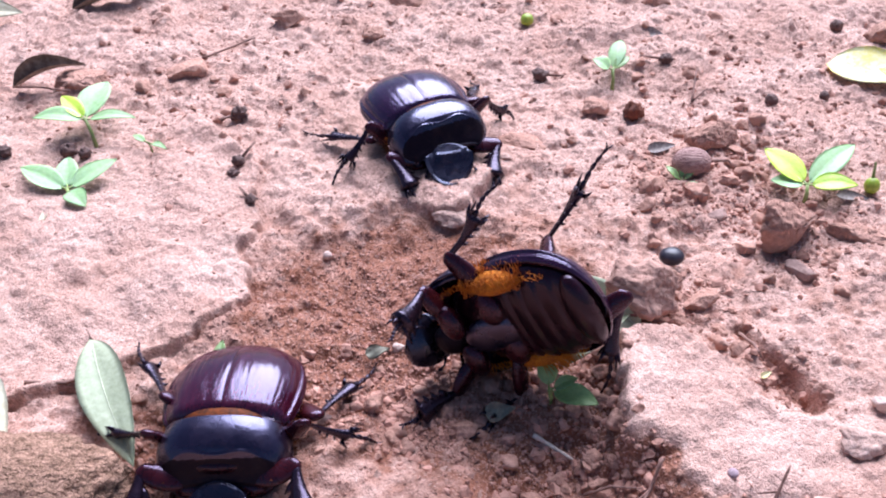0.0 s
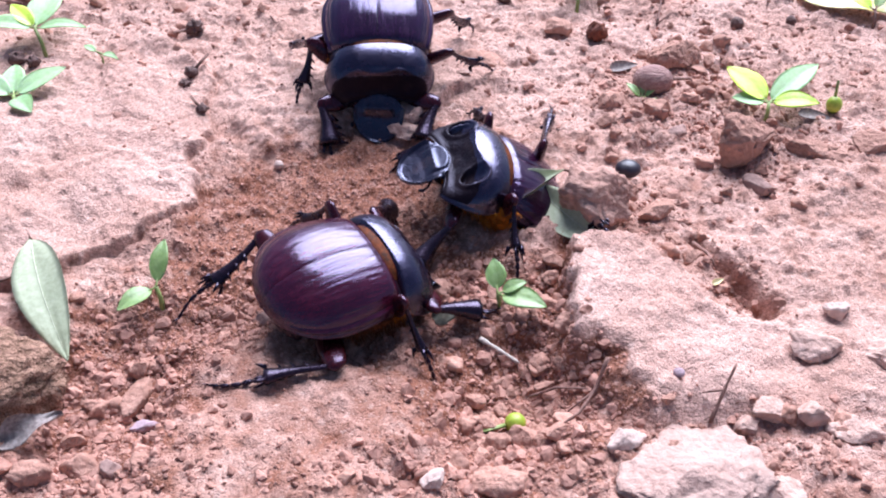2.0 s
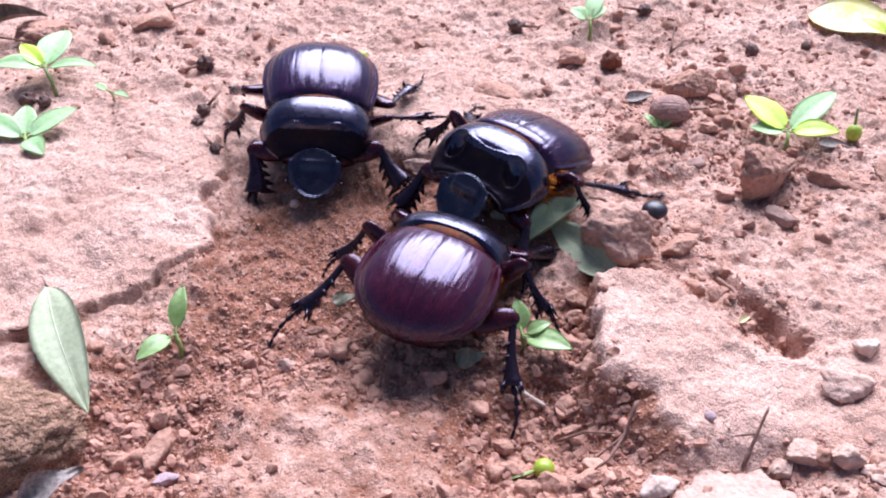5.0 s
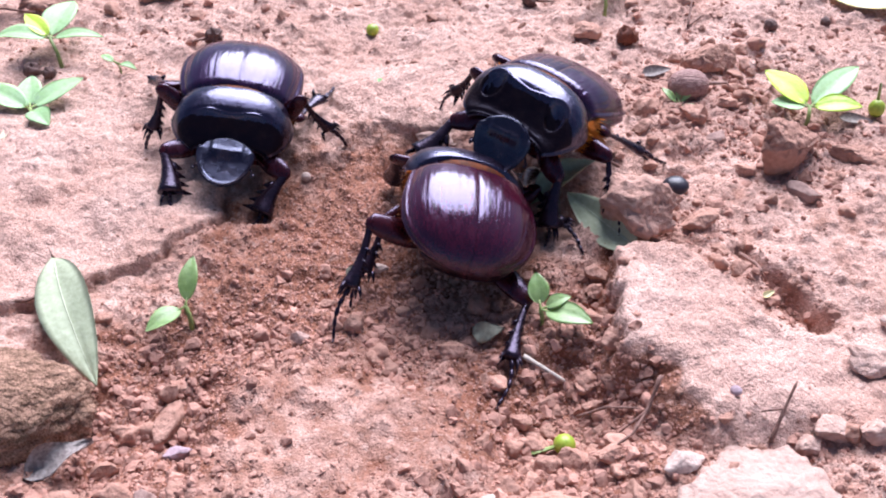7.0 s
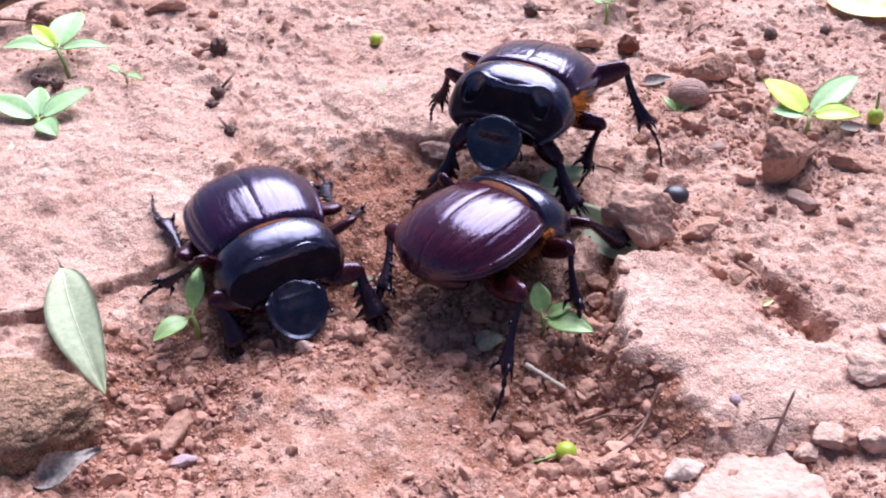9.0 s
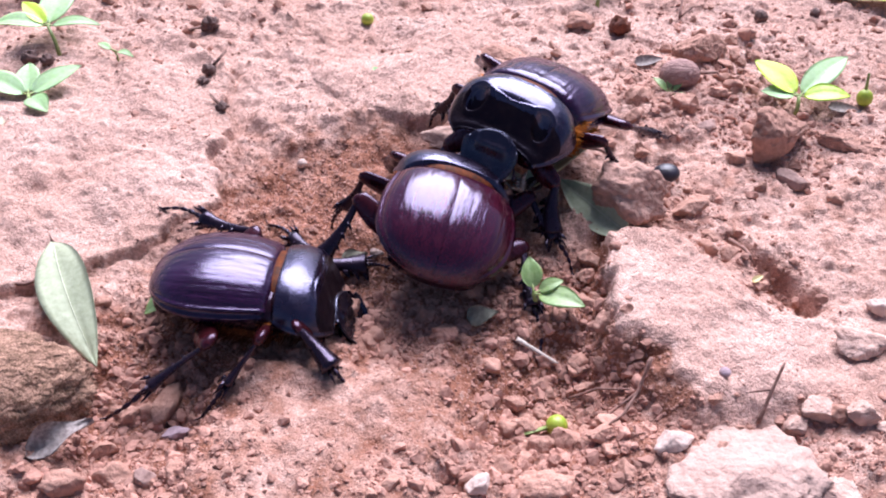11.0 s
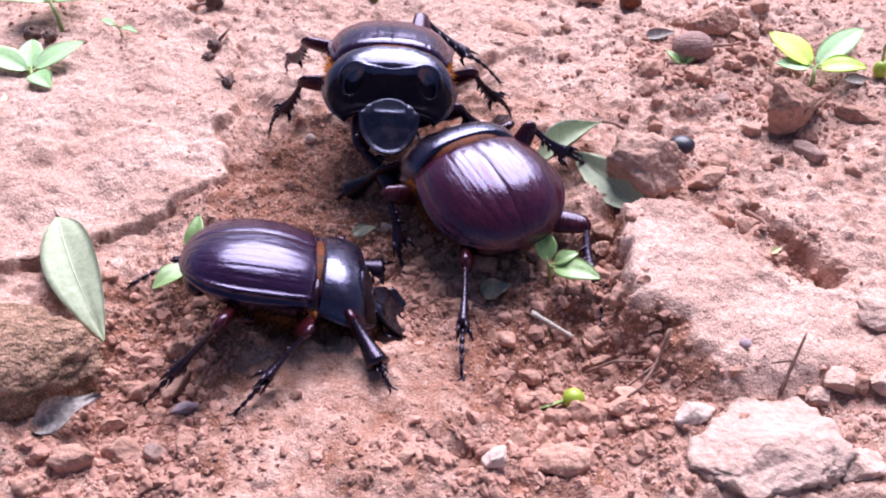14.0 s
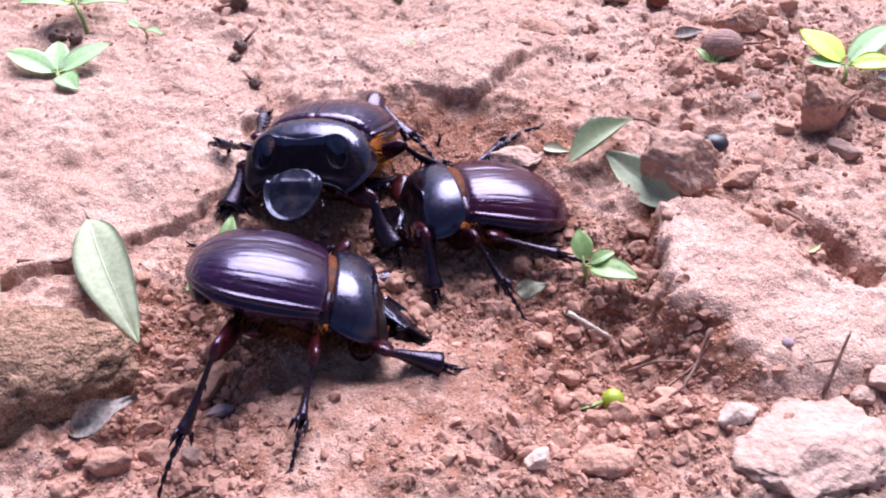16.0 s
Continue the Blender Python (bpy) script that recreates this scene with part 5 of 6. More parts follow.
TRACK_B = [
    (0, -4.97, -1.51, -0.43, -182.18, 5.71, 3.38),
    (0.2, -4.84, -1.59, -0.41, -173.23, 7.44, 7.5),
    (0.5, -4.38, -1.72, -0.01, -152.11, 26.76, -7.42),
    (0.7, -4.06, -1.02, -0.31, -142.75, 25.82, -1.05),
    (1, -3.57, -0.41, -0.39, -89.69, 14.38, -10.99),
    (1.2, -2.74, 0.28, -0.58, -88.25, 9.49, -10.26),
    (1.5, -2.57, -0.42, -0.2, -72.65, 4.47, -9.68),
    (1.7, -1.57, 0.83, -0.26, -65.89, 12.01, -16.42),
    (2, -0.91, 0.47, -0.29, -56.64, -6.8, 10.4),
    (2.5, 0.2, 0.82, -0.08, -52.32, 7.6, -6.86),
    (3, 0.5, 1.6, -0.01, -48, -3, -9),
    (3.5, 0.52, 1.95, -0.06, -42, -1, -9),
    (4, 0.41, 1.5, -0.05, -31, 0, -1),
    (6.5, 0.32, 2.76, -0.08, -8.46, 1.84, 19.14),
    (7, 0.26, 3.12, 0.14, -1, 1.38, 19.11),
    (7.5, 0.86, 2.92, -0.05, 3.95, 2.16, 17.28),
    (8, 1.92, 2.78, -0.01, -39.64, -3.62, 4.52),
    (8.5, 2.13, 2.51, 0.19, -41.49, -6.1, -5.54),
    (9, 1.41, 2.25, 0.24, -44.35, -1.3, -9.26),
    (11.5, -0.02, 2.58, 0.05, -7.82, 4.09, 19.15),
    (12, -0.14, 2.38, 0.08, 8.92, -8.15, 12.08),
    (12.5, 0.13, 2.29, 0.07, 18.19, -3.66, 3.02),
    (13, -0.01, 1.79, 0.02, 26.81, -4.7, 0.82),
    (13.5, 0.35, 2.43, -0.1, 22.22, 1.68, -2.69),
    (14, 0.42, 2.73, -0.07, 25.9, 4.95, -0.59),
    (14.5, -0.54, 1.84, -0.05, 56, 4, -5),
    (15, -0.66, 1.12, -0.8, 81.37, 8.12, -8.99),
    (15.5, -0.35, 1.61, -0.87, 96.75, 11.98, 3.56),
    (16, -0.8, 2.02, -0.8, 98.4, 12.62, 16.83),
]
TRACK_C = [
    (0, 0.98, 0.42, 1.40, 84, -28, 92),
    (0.2, 0.84, 0.42, 1.40, 84, -28, 91),
    (0.5, 0.80, 0.46, 1.42, 83, -30, 90),
    (0.7, 0.62, 0.50, 1.52, 74, -46, 70),
    (1, 0.45, 0.55, 1.85, 46, -78, 16),
    (1.2, 0.9, 3.67, 0.05, 66.06, -21.51, -36.54),
    (1.5, 1.14, 1.43, -0.67, 88.59, -1, 2.3),
    (1.7, 1.6, 3.09, -0.1, 86.02, 31.92, 19.36),
    (2, 1.7, 3.91, -0.3, 101.57, 28.27, -5.2),
    (2.5, 2.02, 6.13, -0.25, 117.05, 2.01, 8.29),
    (3, 1.85, 5.48, 0.06, 149.11, 7.82, -13.92),
    (3.5, 1.89, 4.65, 0.37, 143.81, 9.32, -5.04),
    (4, 1.85, 4.68, 0.28, 137.92, 2.84, -0.33),
    (6.5, 2.28, 5.57, 0.89, 142.54, 5.54, -6.92),
    (7, 2.31, 5.26, 1.12, 142.63, 7.28, -8.27),
    (7.5, 2.25, 5.74, 0.9, 135.7, 4.88, -9.3),
    (8, 2.34, 5.69, 1.26, 156.54, 1.21, -0.99),
    (8.5, 2.31, 5.89, 1.25, 155.86, 1.7, 0.54),
    (9, 2.02, 5.88, 1.38, 153.4, -1.79, 0.39),
    (11.5, 2.14, 4.36, 1.03, 144.77, 2.94, -6.64),
    (12, 1.46, 5.7, 0.5, 120.77, 11.42, 7.44),
    (12.5, 0.97, 5.85, 0.67, 126.27, 14.6, 2.78),
    (13, -0.47, 5.19, 0.58, 128.12, 10.53, 3.37),
    (13.5, -0.84, 5.6, 0.56, 148.32, 3.48, 0.84),
    (14, -1.42, 5.07, 0.99, 180.49, -1.96, -5.05),
    (14.5, -3.07, 4.15, -0.21, 172.06, -1.85, -16.18),
    (15, -2.94, 3.56, 0.18, 158.39, -1.24, 11.31),
    (15.5, -3.39, 3.56, -0.03, 167.47, 1.1, 7.89),
    (16, -3.67, 3.47, -0.09, 167.04, 5.46, 7.95),
]
# time, turn and lift of the head in degrees
NOD_A = [(0, -18, 6), (0.5, -12, -3), (1, -12, 20), (1.5, -3, 0), (2, -6, 0), (2.5, 3, 0), (3, -6, 0), (3.5, -3, 0), (4, 0, 0), (6.5, -3, 20), (7, -3, 18), (7.5, -3, 0), (8, 6, 3), (8.5, 3, 0), (9, -3, 0), (11.5, -9, -15), (12, -9, 3), (12.5, -6, -3), (13, -18, -6), (13.5, -18, -6), (14, -18, 6), (14.5, -15, 0), (15, -18, -9), (15.5, 18, -12), (16, 18, 15)]
NOD_B = [(0, 0, 0), (0.5, -3, 6), (1, 9, 18), (2, 0, 0), (16, 0, 0)]
NOD_C = [(0, 0, 0), (1.5, 0, 20), (2, 3, -9), (2.5, 0, -6), (3, 6, -15), (3.5, 15, -3), (4, 0, -12), (6.5, 3, -18), (7, 9, -20), (7.5, 12, -15), (8, 12, -18), (8.5, 6, -18), (9, 3, -18), (11.5, 6, -15), (12, 0, -9), (12.5, -3, -6), (13, -6, 0), (13.5, 12, 6), (14, 0, 4), (14.5, 12, -9), (15, -15, 0), (15.5, 6, 20), (16, 0, 9)]
# time and place of each foot on the ground, in centimetres
FEET_A = {
    "hind right": [(0, -4.64, 11.02, 0.09), (1, -3.18, 10.19, 0.12), (1.5, -3.4, 11.21, 0.01), (2, -3.75, 11.07, 0.13), (2.5, -3.74, 11.23, 0.17), (3, -3.77, 10.32, 0.15), (3.5, -3.88, 10.13, 0.13), (4, -4.35, 11.08, 0.13), (8, -7.22, 6.08, 0.38), (8.5, -7.52, 4.99, 0.38), (9, -7.09, 3.87, 0.56), (11.5, -6.32, -2.95, -0.62), (12, -5.92, -2.74, -0.72), (12.5, -6, -2.75, -0.66), (13, -6.12, -2.97, -0.64), (13.5, -6.22, -3.04, -0.59), (14, -6.19, -2.95, -0.61), (14.5, -6.11, -3.04, -0.63), (15, -5.79, -3.38, -0.51), (15.5, -5.18, -4.78, -0.11), (16, -6.04, -5.46, -0.07)],
    "mid right": [(0, -3.54, 8.31, 0.09), (1, -2.93, 7.97, 0.15), (1.5, -2.92, 7.65, 0.26), (2, -3.15, 7.88, 0.18), (2.5, -3.17, 7.53, 0.24), (3, -3.22, 7.47, 0.23), (3.5, -4.47, 8.21, 0.15), (4, -4.19, 7.58, 0.19), (7, -7.57, 6.07, 0.33), (7.5, -7.36, 5.53, 0.25), (8, -7.32, 3.31, 0.36), (8.5, -6.75, 2.51, 0.41), (9, -6.85, 0.94, 0.1), (11.5, -4.93, -2.26, -0.5), (12, -4.39, -2.68, 0.01), (12.5, -4.31, -2.93, -0.06), (13, -4.02, -3.42, 0.17), (13.5, -4.31, -2.63, 0.02), (14, -4.14, -3.95, 0.25), (14.5, -4.56, -4.3, 0.18), (15, -4.77, -4.4, 0.16), (15.5, -2.36, -4.45, 0.43), (16, -3.68, -5.18, 0.29)],
    "fore right": [(0, -1.12, 7.45, 0.31), (1, -1.46, 6.08, -0.24), (1.5, -1.43, 6.02, -0.27), (2, -2.07, 5.91, -0.25), (2.5, -1.95, 5.36, -0.3), (3, -1.82, 4.01, -0.31), (3.5, -1.99, 3.99, -0.31), (4, -3.29, 4.94, -0.36), (6.5, -6.15, 3.99, 0.39), (7, -6.48, 3.55, 0.4), (7.5, -5.49, 1.85, 0.13), (8, -5.23, 1.07, -0.14), (9, -4.54, -0.19, -0.47), (11.5, -1.42, -3.07, 0.31), (12, -1.35, -3.12, 0.32), (12.5, -1.35, -3.17, 0.3), (13, -1.31, -3.08, 0.3), (13.5, -1.32, -3.12, 0.31), (14, -1.29, -3.22, 0.26), (14.5, -1.19, -3.24, 0.19), (15, -1.16, -2.35, 0.22), (15.5, -0.7, -2.51, 0.09), (16, -0.73, -2.75, 0.1)],
    "hind left": [(1, 1.87, 12.29, -0.02), (2.5, 0.91, 9.9, 0.49), (3, 0.72, 9.63, 0.49), (3.5, 0.58, 9.71, 0.55), (4, 0.38, 9.19, 0.51), (6.5, -2, 9.35, 0.39), (7, -3.05, 8.81, 0.34), (7.5, -3.36, 9, 0.26), (8, -3.15, 6.37, 0.07), (8.5, -3.24, 5.58, -0.15), (9, -3.36, 5.78, -0.1), (12.5, -6.7, -0, 0.05), (13, -6.76, 0, 0.08), (13.5, -6.81, 0.03, 0.08), (14, -6.8, -0.1, 0.04), (14.5, -6.86, 0.07, 0.08)],
    "mid left": [(1, 1.99, 8.95, 0.23), (1.5, 2.02, 8.85, 0.16), (7, -2.54, 6.41, 0.06), (7.5, -2.35, 5.87, -0.25), (8, -2.56, 4.7, -0.3), (8.5, -2.31, 4.64, -0.27), (9, -2.11, 4.5, -0.25)],
    "fore left": [(0, 1.06, 7.82, 0.28), (1.5, 1.12, 5.41, 0.09), (2, 0.22, 5.95, -0.1), (6.5, -4.45, 4.89, -0.22), (7, -4.65, 3.71, -0.35), (7.5, -3.1, 2.42, -0.29), (9, -1.41, 0.49, -0.58)],
}
FEET_B = {
    "hind left": [(2, -5.15, -0.16, -0.4), (2.5, -4.82, -0.1, -0.56), (3, -4.54, -0.17, -0.46), (3.5, -3.71, -1.2, -0.22), (4, -3.83, -1.3, -0.27), (6.5, -2.62, -1.38, 0.03), (7, -2.35, -0.55, -0.03), (7.5, -1.53, -1.35, -0.33), (8, -1.75, -0.64, -0.33), (8.5, -1.35, 0.93, -0.51), (9, -1.54, 0.4, -0.57), (13, -1.08, -0.14, -0.52), (13.5, 0.11, -3.4, 0.02), (14, 0.12, -3.36, 0.03), (14.5, 0.17, -3.56, 0.03), (15, 2.6, -1.67, -1.08), (15.5, 2.2, -0.8, -0.67), (16, 2.48, 0.6, -0.32)],
    "hind right": [(2, -3.96, -2.56, 0.07), (2.5, -1, -3.51, 0.19), (3, -0.95, -3.49, 0.17), (3.5, -0.2, -3.55, 0.25), (4, -0.19, -2.6, -0.01), (6.5, 0.95, -2.13, -0.55), (7, 1.1, -1.97, -0.64), (7.5, 0.95, -1.98, -0.63), (8, 0.82, -2.17, -0.46), (8.5, 0.85, -2, -0.6), (9, 0.92, -2.21, -0.56), (11.5, 0.8, -2.23, -0.48), (12, 2.22, -0.4, -0.39), (12.5, 2.59, -0.91, -0.77), (13, 3.21, -1.31, -0.66), (13.5, 3.17, -1.27, -0.67), (14, 3.13, -1.21, -0.65), (14.5, 3.47, -0.19, -0.09), (15, 3.41, -0.41, -0.18)],
    "mid right": [(1.5, -2.05, -3.9, 0.35), (2, 0.66, -1.79, -0.52), (2.5, 0.89, -2.46, -0.59), (3, 1.2, -1.69, -0.59), (3.5, 1.11, -1.67, -0.56), (4, 1.18, -1.47, -0.61), (7.5, 2.85, 0.78, -0.28), (8, 3.08, 0.42, -0.21), (8.5, 2.92, -0.19, -0.13), (9, 2.92, -0.28, -0.15), (11.5, 2.58, 0.64, -0.25)],
    "mid left": [(4, -2.95, 1.48, -0.36), (6.5, -2.74, 1.23, -0.26), (7, -2.1, 0.84, -0.44), (7.5, -2.19, 1.79, -0.36), (13.5, -0.92, 0.81, -0.51), (14, -0.97, 0.73, -0.55), (15.5, 1.01, -2.18, -0.61), (16, 0.78, -0.75, -0.58)],
    "fore left": [(16, -1.11, -0.26, -0.56)],
    "fore right": [(1, -1.17, -1.13, -0.41), (2.5, 2.56, 1.31, -0.05), (3, 2.44, 1.19, -0.2)],
}
FEET_C = {
    "hind right": [(0, 3.5, 0.2, 0.2), (0.5, 3.3, 0.1, 0.2)],
    "mid right": [(0, 0.2, -1.0, -0.4), (0.5, 0.3, -0.7, -0.5)],
    "hind left": [(0, 3.37, 2.47, 5.12), (0.5, 2.3, 1.2, 5.4), (0.7, 1.4, 1.2, 5.0), (1.5, 5.44, -0.53, 0.5), (2, 4.87, 0.91, 0.52), (3, 5.1, 5.88, 0.12), (3.5, 5.46, 5.4, -0), (4, 5.41, 5.28, -0.01), (6.5, 5.76, 5.19, 0.06), (7, 5.73, 5.46, 0.05), (7.5, 5.69, 5.37, 0.04), (8, 5.74, 5.42, 0.09), (8.5, 5.62, 5.61, 0.04), (9, 5.69, 5.78, 0.06), (11.5, 5.21, 5.44, -0), (12, 5.13, 5.23, -0.04), (12.5, 5.36, 5.35, 0.04), (13, 3.55, 3.61, 0.1), (13.5, 3, 3.67, 0.08), (14, 1.48, 7.18, 0.25), (14.5, 0.1, 6.67, 0.11), (15, 0.24, 5.28, -0.17), (15.5, -0.11, 5.59, -0.2), (16, -1.19, 4.54, -0.21)],
    "mid left": [(0, 0.84, 1.78, 4.68), (0.5, -0.06, 1.0, 4.55), (0.7, -0.3, 1.1, 4.2), (1.5, 1.11, -1.83, -0.63), (3, 3.9, 1.56, 0.54), (3.5, 4.15, 1.51, 0.56), (4, 4.19, 1.67, 0.52), (6.5, 3.72, 2.24, 0.15), (7, 4.12, 2.27, 0.16), (7.5, 3.51, 2.34, 0.22), (8, 3.52, 2.76, 0.2), (8.5, 4.34, 4, 0.19), (9, 3.35, 4.71, 0.23), (11.5, 3.73, 1.36, 0.03), (12, 3.42, 4.38, 0.2)],
    "fore left": [(0, -1.22, -0.38, 2.35), (0.5, -1.57, -0.33, 2.25), (0.7, -1.6, -0.3, 2.0), (12, 2.07, 3.22, 0.03), (12.5, 1.25, 3.91, 0.05), (13, -0.79, 3.27, -0.22), (13.5, 0.09, 3.43, -0.01), (14, 1.25, 4.32, 0.24)],
    "fore right": [(0, -1.3, -0.6, -0.3), (0.5, -1.2, -0.4, -0.4), (7, -0.83, 4.15, 1.01), (11.5, -0.85, 4.45, 0.33), (13, -3.13, 3.88, -0.02), (13.5, -1.78, 3.55, -0.35), (14, -1.04, 2.66, -0.07)],
}

BEETLES = [
    (TRACK_A, *build_beetle("glossy black horned beetle crawling over red soil", ELYTRA_BLACK, False, 0.7, RUSSET_HAIR)),
    (TRACK_B, *build_beetle("dark maroon beetle bracing its hind legs on the soil", ELYTRA_RED, False, 0.8, RUSSET_HAIR, 0.0, 15.0)),
    (TRACK_C, *build_beetle("dark purple beetle with two hollows in its black shield", ELYTRA_MID, True, 1.0, ORANGE_HAIR, 16.0)),
]


def beetle_pose(row):
    x, y, z, yaw, pitch, roll = row
    turn = Matrix.Rotation(radians(yaw), 4, "Z") @ Matrix.Rotation(radians(pitch), 4, "X") @ Matrix.Rotation(radians(roll), 4, "Y")
    return Matrix.Translation((x, y, z)) @ turn


def between(track, t):
    """The pose on a track at a time, in centimetres."""
    for (ta, *a), (tb, *b) in zip(track, track[1:]):
        if ta <= t <= tb:
            u = (t - ta) / (tb - ta)
            if tb - ta > 1:
                u = u * u * (3 - 2 * u)
            ma, mb = beetle_pose(a), beetle_pose(b)
            q = ma.to_quaternion().slerp(mb.to_quaternion(), u)
            return Matrix.Translation(ma.translation.lerp(mb.translation, u)) @ q.to_matrix().to_4x4()
    return beetle_pose(track[-1][1:])


def metres(m):
    out = m.copy()
    out.translation = m.translation / 100
    return out


def planted(rows, t):
    """The foot's place on the ground at a time, lifted in mid-step, or None where nothing holds it."""
    for (ta, *a), (tb, *b) in zip(rows, rows[1:]):
        if ta <= t <= tb and tb - ta < 1.1:
            u = (t - ta) / (tb - ta)
            a, b = Vector(a), Vector(b)
            u = min(max(u * 2 - 0.5, 0), 1)
            return a.lerp(b, u * u * (3 - 2 * u)) + Vector((0, 0, min((b - a).length, 1.2) * 0.35 * math.sin(math.pi * u)))
    for ta, *a in rows:
        if abs(ta - t) < 0.13:
            return Vector(a)
    return None


def bent(hip, foot, side, lower, upper, raised=0.0):
    """Knee place and the leg's plane for a foot to be reached from a hip: knee up and out; a hind knee stays low, out and behind the wing case."""
    d = foot - hip
    far = min(max(d.length, abs(lower - upper) + 0.15), (lower + upper) * 0.985)
    d = d.normalized()
    along = (upper * upper - lower * lower + far * far) / (2 * far)
    out = math.sqrt(max(upper * upper - along * along, 0))

    def swung(pole):
        return hip + d * along + (pole - d * pole.dot(d)).normalized() * out

    pole = Vector((side * 1.0, 0, 0.30))
    if hip.y < -1:
        low = max(0.45, foot.z + 0.30) + raised
        high = max(0.85, low + 0.25)

        def worth(p):
            k = swung(p)
            return side * k.x - 0.3 * k.y - 5 * max(k.z - high, 0) - 5 * max(low - k.z, 0)

        pole = max((Vector((side * math.cos(a), math.sin(a), h)) for h in (-0.6, -0.3, 0.0, 0.3, 0.6, 1.0) for a in (0.1 * n - 1.8 for n in range(28))), key=worth)
    knee = swung(pole)
    return knee, hip + d * far, d.cross(knee - hip).normalized()


def aimed(start, end, normal):
    """A pose at start with +x towards end and +y along the normal."""
    x = (end - start).normalized()
    z = x.cross(normal).normalized()
    y = z.cross(x)
    turn = Matrix((x, y, z)).transposed().to_4x4()
    return Matrix.Translation(start / 100) @ turn


def key_beetle(track, feet, bug, legs):
    times = sorted({round(t, 2) for t, *_ in track} | {round(0.25 * k, 2) for k in range(65)} | {0.8, 0.9, 1.1})
    poses = [(t, between(track, t)) for t in times]
    walk(bug, [(t, metres(m)) for t, m in poses])
    for thigh, calf, kind, side in legs:
        hip, fem, tib, tar, _, rest = LEGS[kind]
        hip, rest = Vector((side * hip[0], hip[1], hip[2])), Vector((side * rest[0], rest[1], rest[2]))
        holds = feet.get(kind + (" right" if side > 0 else " left"), [])
        phase = {"fore": 0.0, "mid": 2.0, "hind": 4.0}[kind] + side
        foothold, upper_rows, lower_rows = None, [], []
        for t, m in poses:
            upright = m.to_3x3() @ Vector((0, 0, 1))
            spot = planted(holds, t)
            if upright.z < 0.45 and spot is not None:
                foot, foothold = m.inverted() @ (spot + 0.12 * Vector((math.sin(9 * t + phase), math.cos(8 * t), math.sin(7 * t)))), None
            elif upright.z < 0.45:
                # on its back: the legs are drawn up and wave
                wave = Vector((0.30 * math.sin(6 * t + phase), 0.45 * math.sin(5 * t + 2 * phase), -0.75 + 0.35 * math.sin(5.5 * t + phase)))
                foot, foothold = hip + rest * 0.62 + wave, None
            else:
                if spot is None:
                    want = m @ (hip + rest)
                    if foothold is None or math.hypot(foothold.x - want.x, foothold.y - want.y) > 0.60:
                        foothold = Vector((want.x, want.y, height(want.x, want.y) + 0.04))
                    spot = foothold
                else:
                    foothold = None
                foot = m.inverted() @ spot
            lower = tib + tar * min(max((foot - hip).length / 2.6, 0.45), 1.0)
            for raised in (0.0, 0.2, 0.4, 0.6, 0.8):
                knee, tip, normal = bent(hip, foot, side, lower, fem, raised)
                spot = m @ knee
                if kind != "hind" or spot.z > height(spot.x, spot.y) + 0.22:
                    break
            upper_rows.append((t, aimed(hip, knee, normal)))
            lower_rows.append((t, aimed(knee, tip, normal)))
        walk(thigh, upper_rows)
        walk(calf, lower_rows)


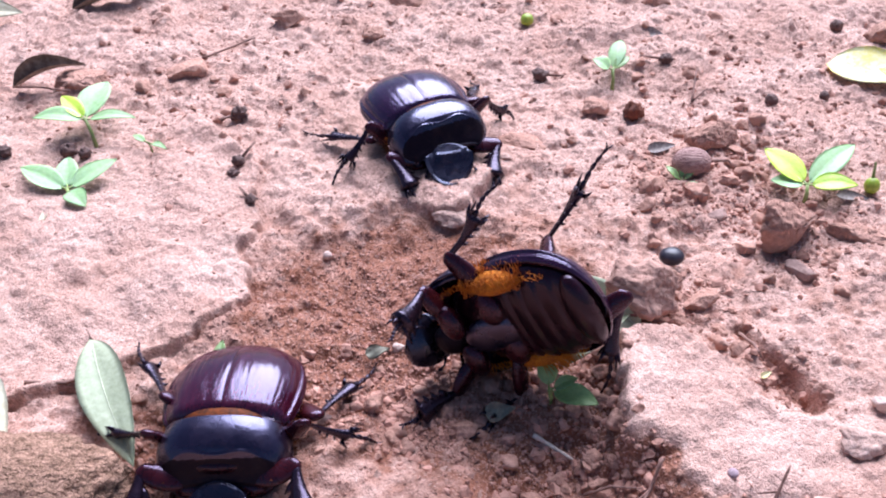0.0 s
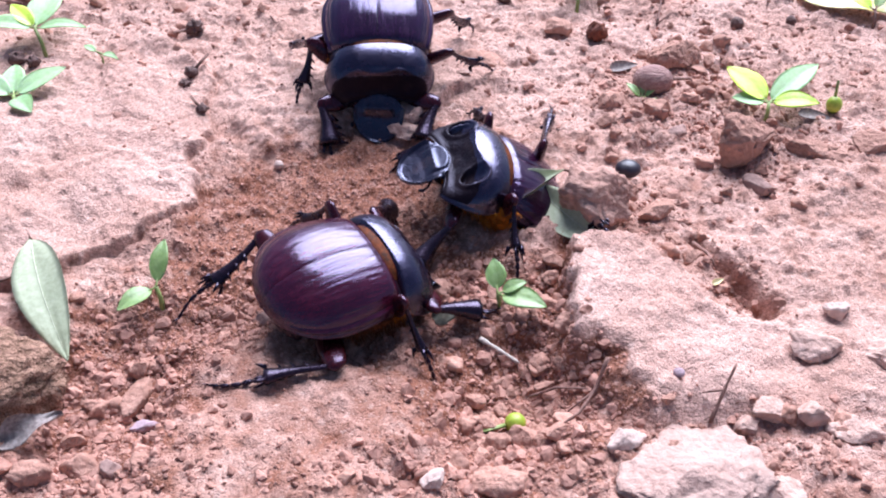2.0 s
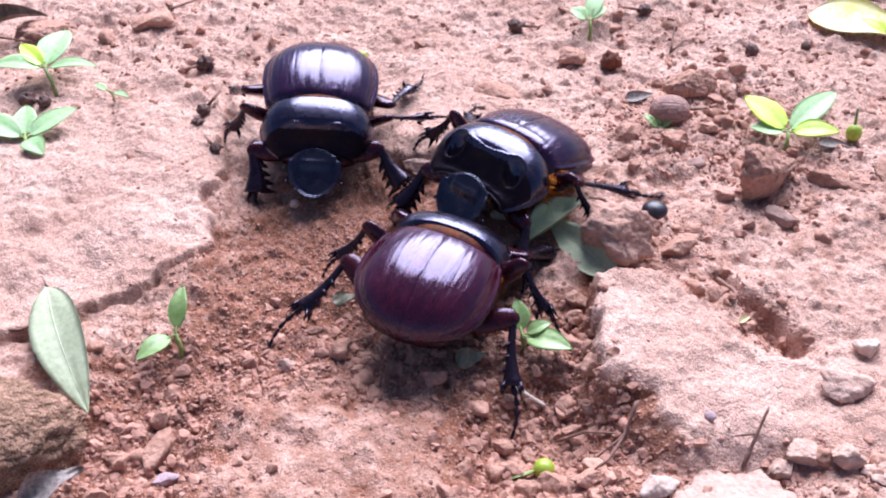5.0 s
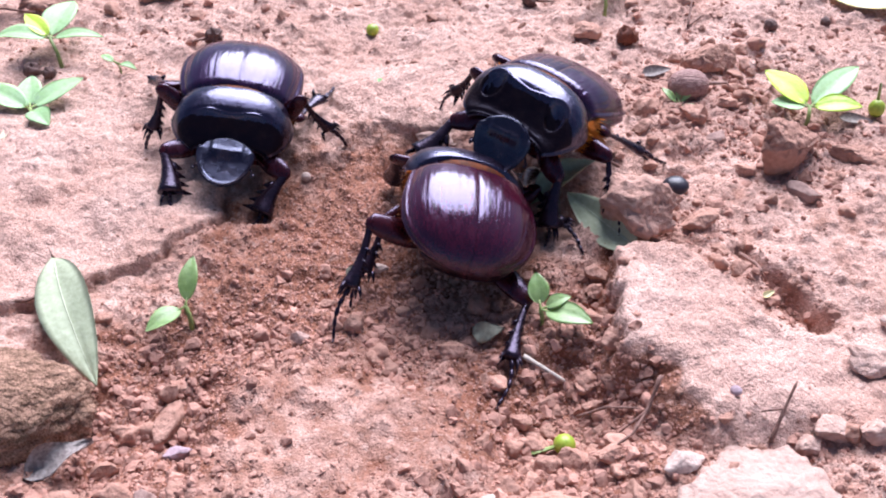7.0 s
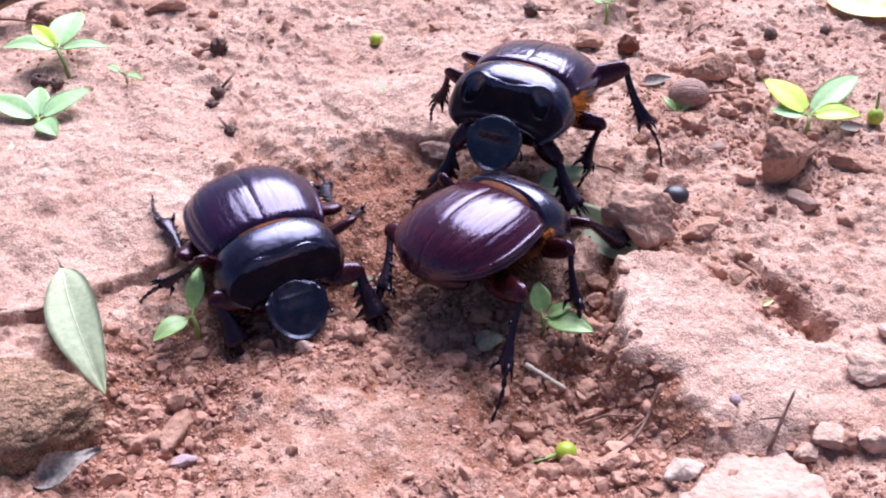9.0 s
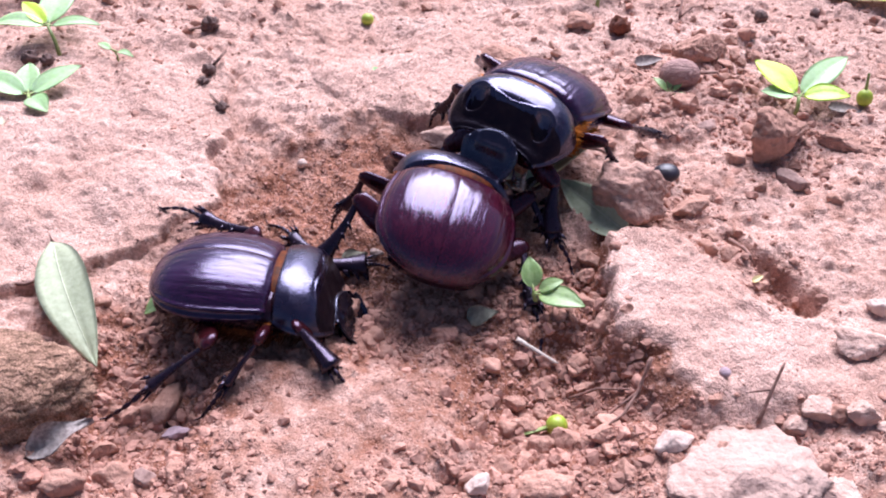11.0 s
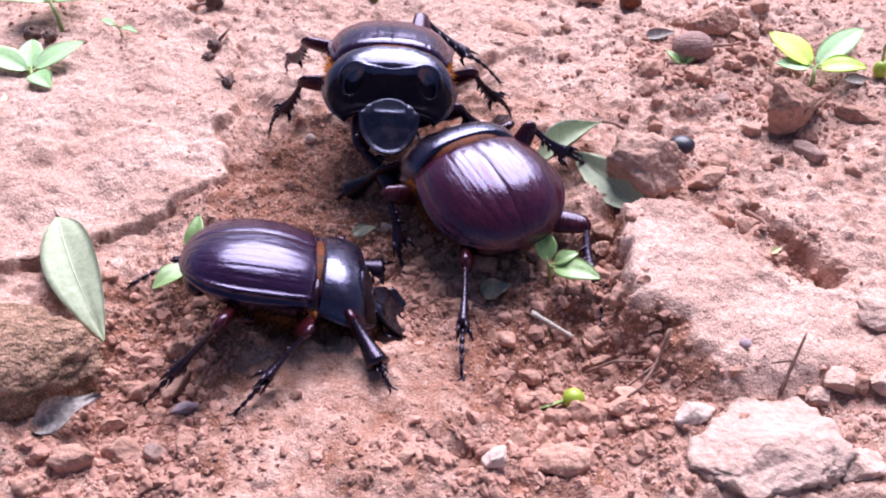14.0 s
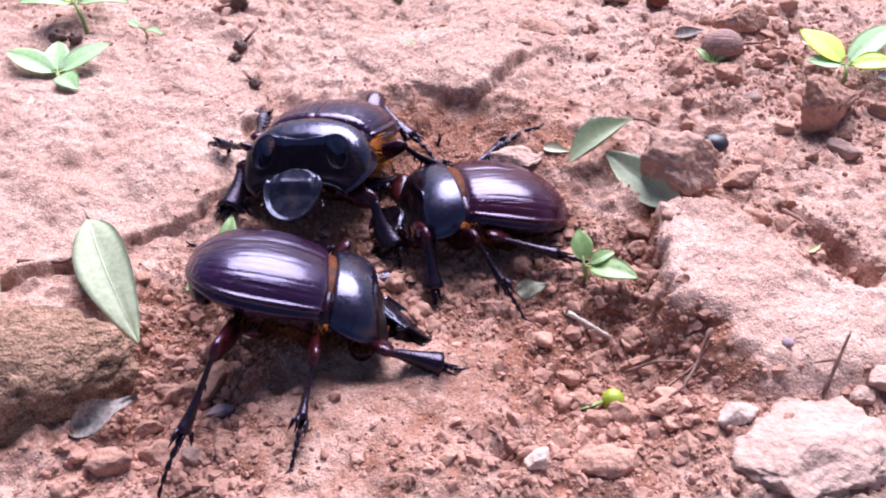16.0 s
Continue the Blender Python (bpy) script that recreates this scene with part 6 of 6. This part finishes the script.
def key_loose():
    """What the beetles shove about: the curled leaf, the black seed and the bruised seedling."""
    def rows(ob, moves):
        x, y, z = ob.location * 100
        return [(t, pose((x + dx) / 100, (y + dy) / 100, (z + dz) / 100, 0, 0, radians(turn))) for t, dx, dy, dz, turn in moves]

    walk(CURLED, rows(CURLED, [(0, 0.35, -2.75, 0.0, 18), (0.5, 0.1, -2.9, 0.0, 10), (1.0, -0.65, -2.7, 0.0, 0), (1.3, -0.7, -1.6, 0.0, -8), (1.6, -0.5, -0.55, 0.0, -4), (2.2, 0.35, -0.8, 0.0, -6), (3, 0.65, -1.0, 0.0, -8), (4, 0.5, -0.7, 0.0, -8), (6.5, 0.0, 0.0, 0.0, -6), (8, 0.1, 0.25, 0.0, 4), (9, 0.0, 0.25, 0.0, 4), (12, 0.0, 0.0, 0.0, 0), (16, 0.0, 0.1, 0.0, 2)]))
    x, y, z = PIECE.location * 100
    drag = [(0, -0.80, 1.85, -5), (9, -0.80, 1.85, -5), (11.5, -0.45, 1.1, -20), (14.2, -0.10, 0.42, -38), (14.5, -0.10, 0.36, -40), (15, 0.0, -0.60, -42), (16, 0.05, -0.72, -45)]
    walk(PIECE, rows(PIECE, [(t, dx, dy, height(x + dx, y + dy) - height(x, y), turn) for t, dx, dy, turn in drag]))
    walk(BLACK, rows(BLACK, [(0, -0.10, 0.38, 0.0, 0), (2.5, -0.10, 0.32, 0.0, 0), (4, -0.03, 0.16, 0.0, 25), (6.5, 0.0, 0.0, 0.0, 40), (16, 0.0, 0.0, 0.0, 40)]))
    walk(CENTRE, rows(CENTRE, [(0, 0.0, 0.0, 0.0, -8), (0.5, 0.0, 0.0, 0.0, 0), (1.5, 0.0, 0.0, 0.0, -14), (2.5, 0.0, 0.0, 0.0, 8), (4, 0.0, 0.0, 0.0, 0), (8, 0.0, 0.0, 0.0, -18), (12, 0.0, 0.0, 0.0, -10), (14.5, 0.0, 0.0, 0.0, 10), (16, 0.0, 0.0, 0.0, 14)]))


def motions():
    neck = Matrix.Translation((0, 0.0125, 0.0095))
    for (track, bug, legs, head), feet, nods in zip(BEETLES, (FEET_A, FEET_B, FEET_C), (NOD_A, NOD_B, NOD_C)):
        key_beetle(track, feet, bug, legs)
        walk(head, [(t, neck @ Matrix.Rotation(radians(turn), 4, "Z") @ Matrix.Rotation(radians(nod), 4, "X") @ neck.inverted()) for t, turn, nod in nods])
    key_loose()


motions()
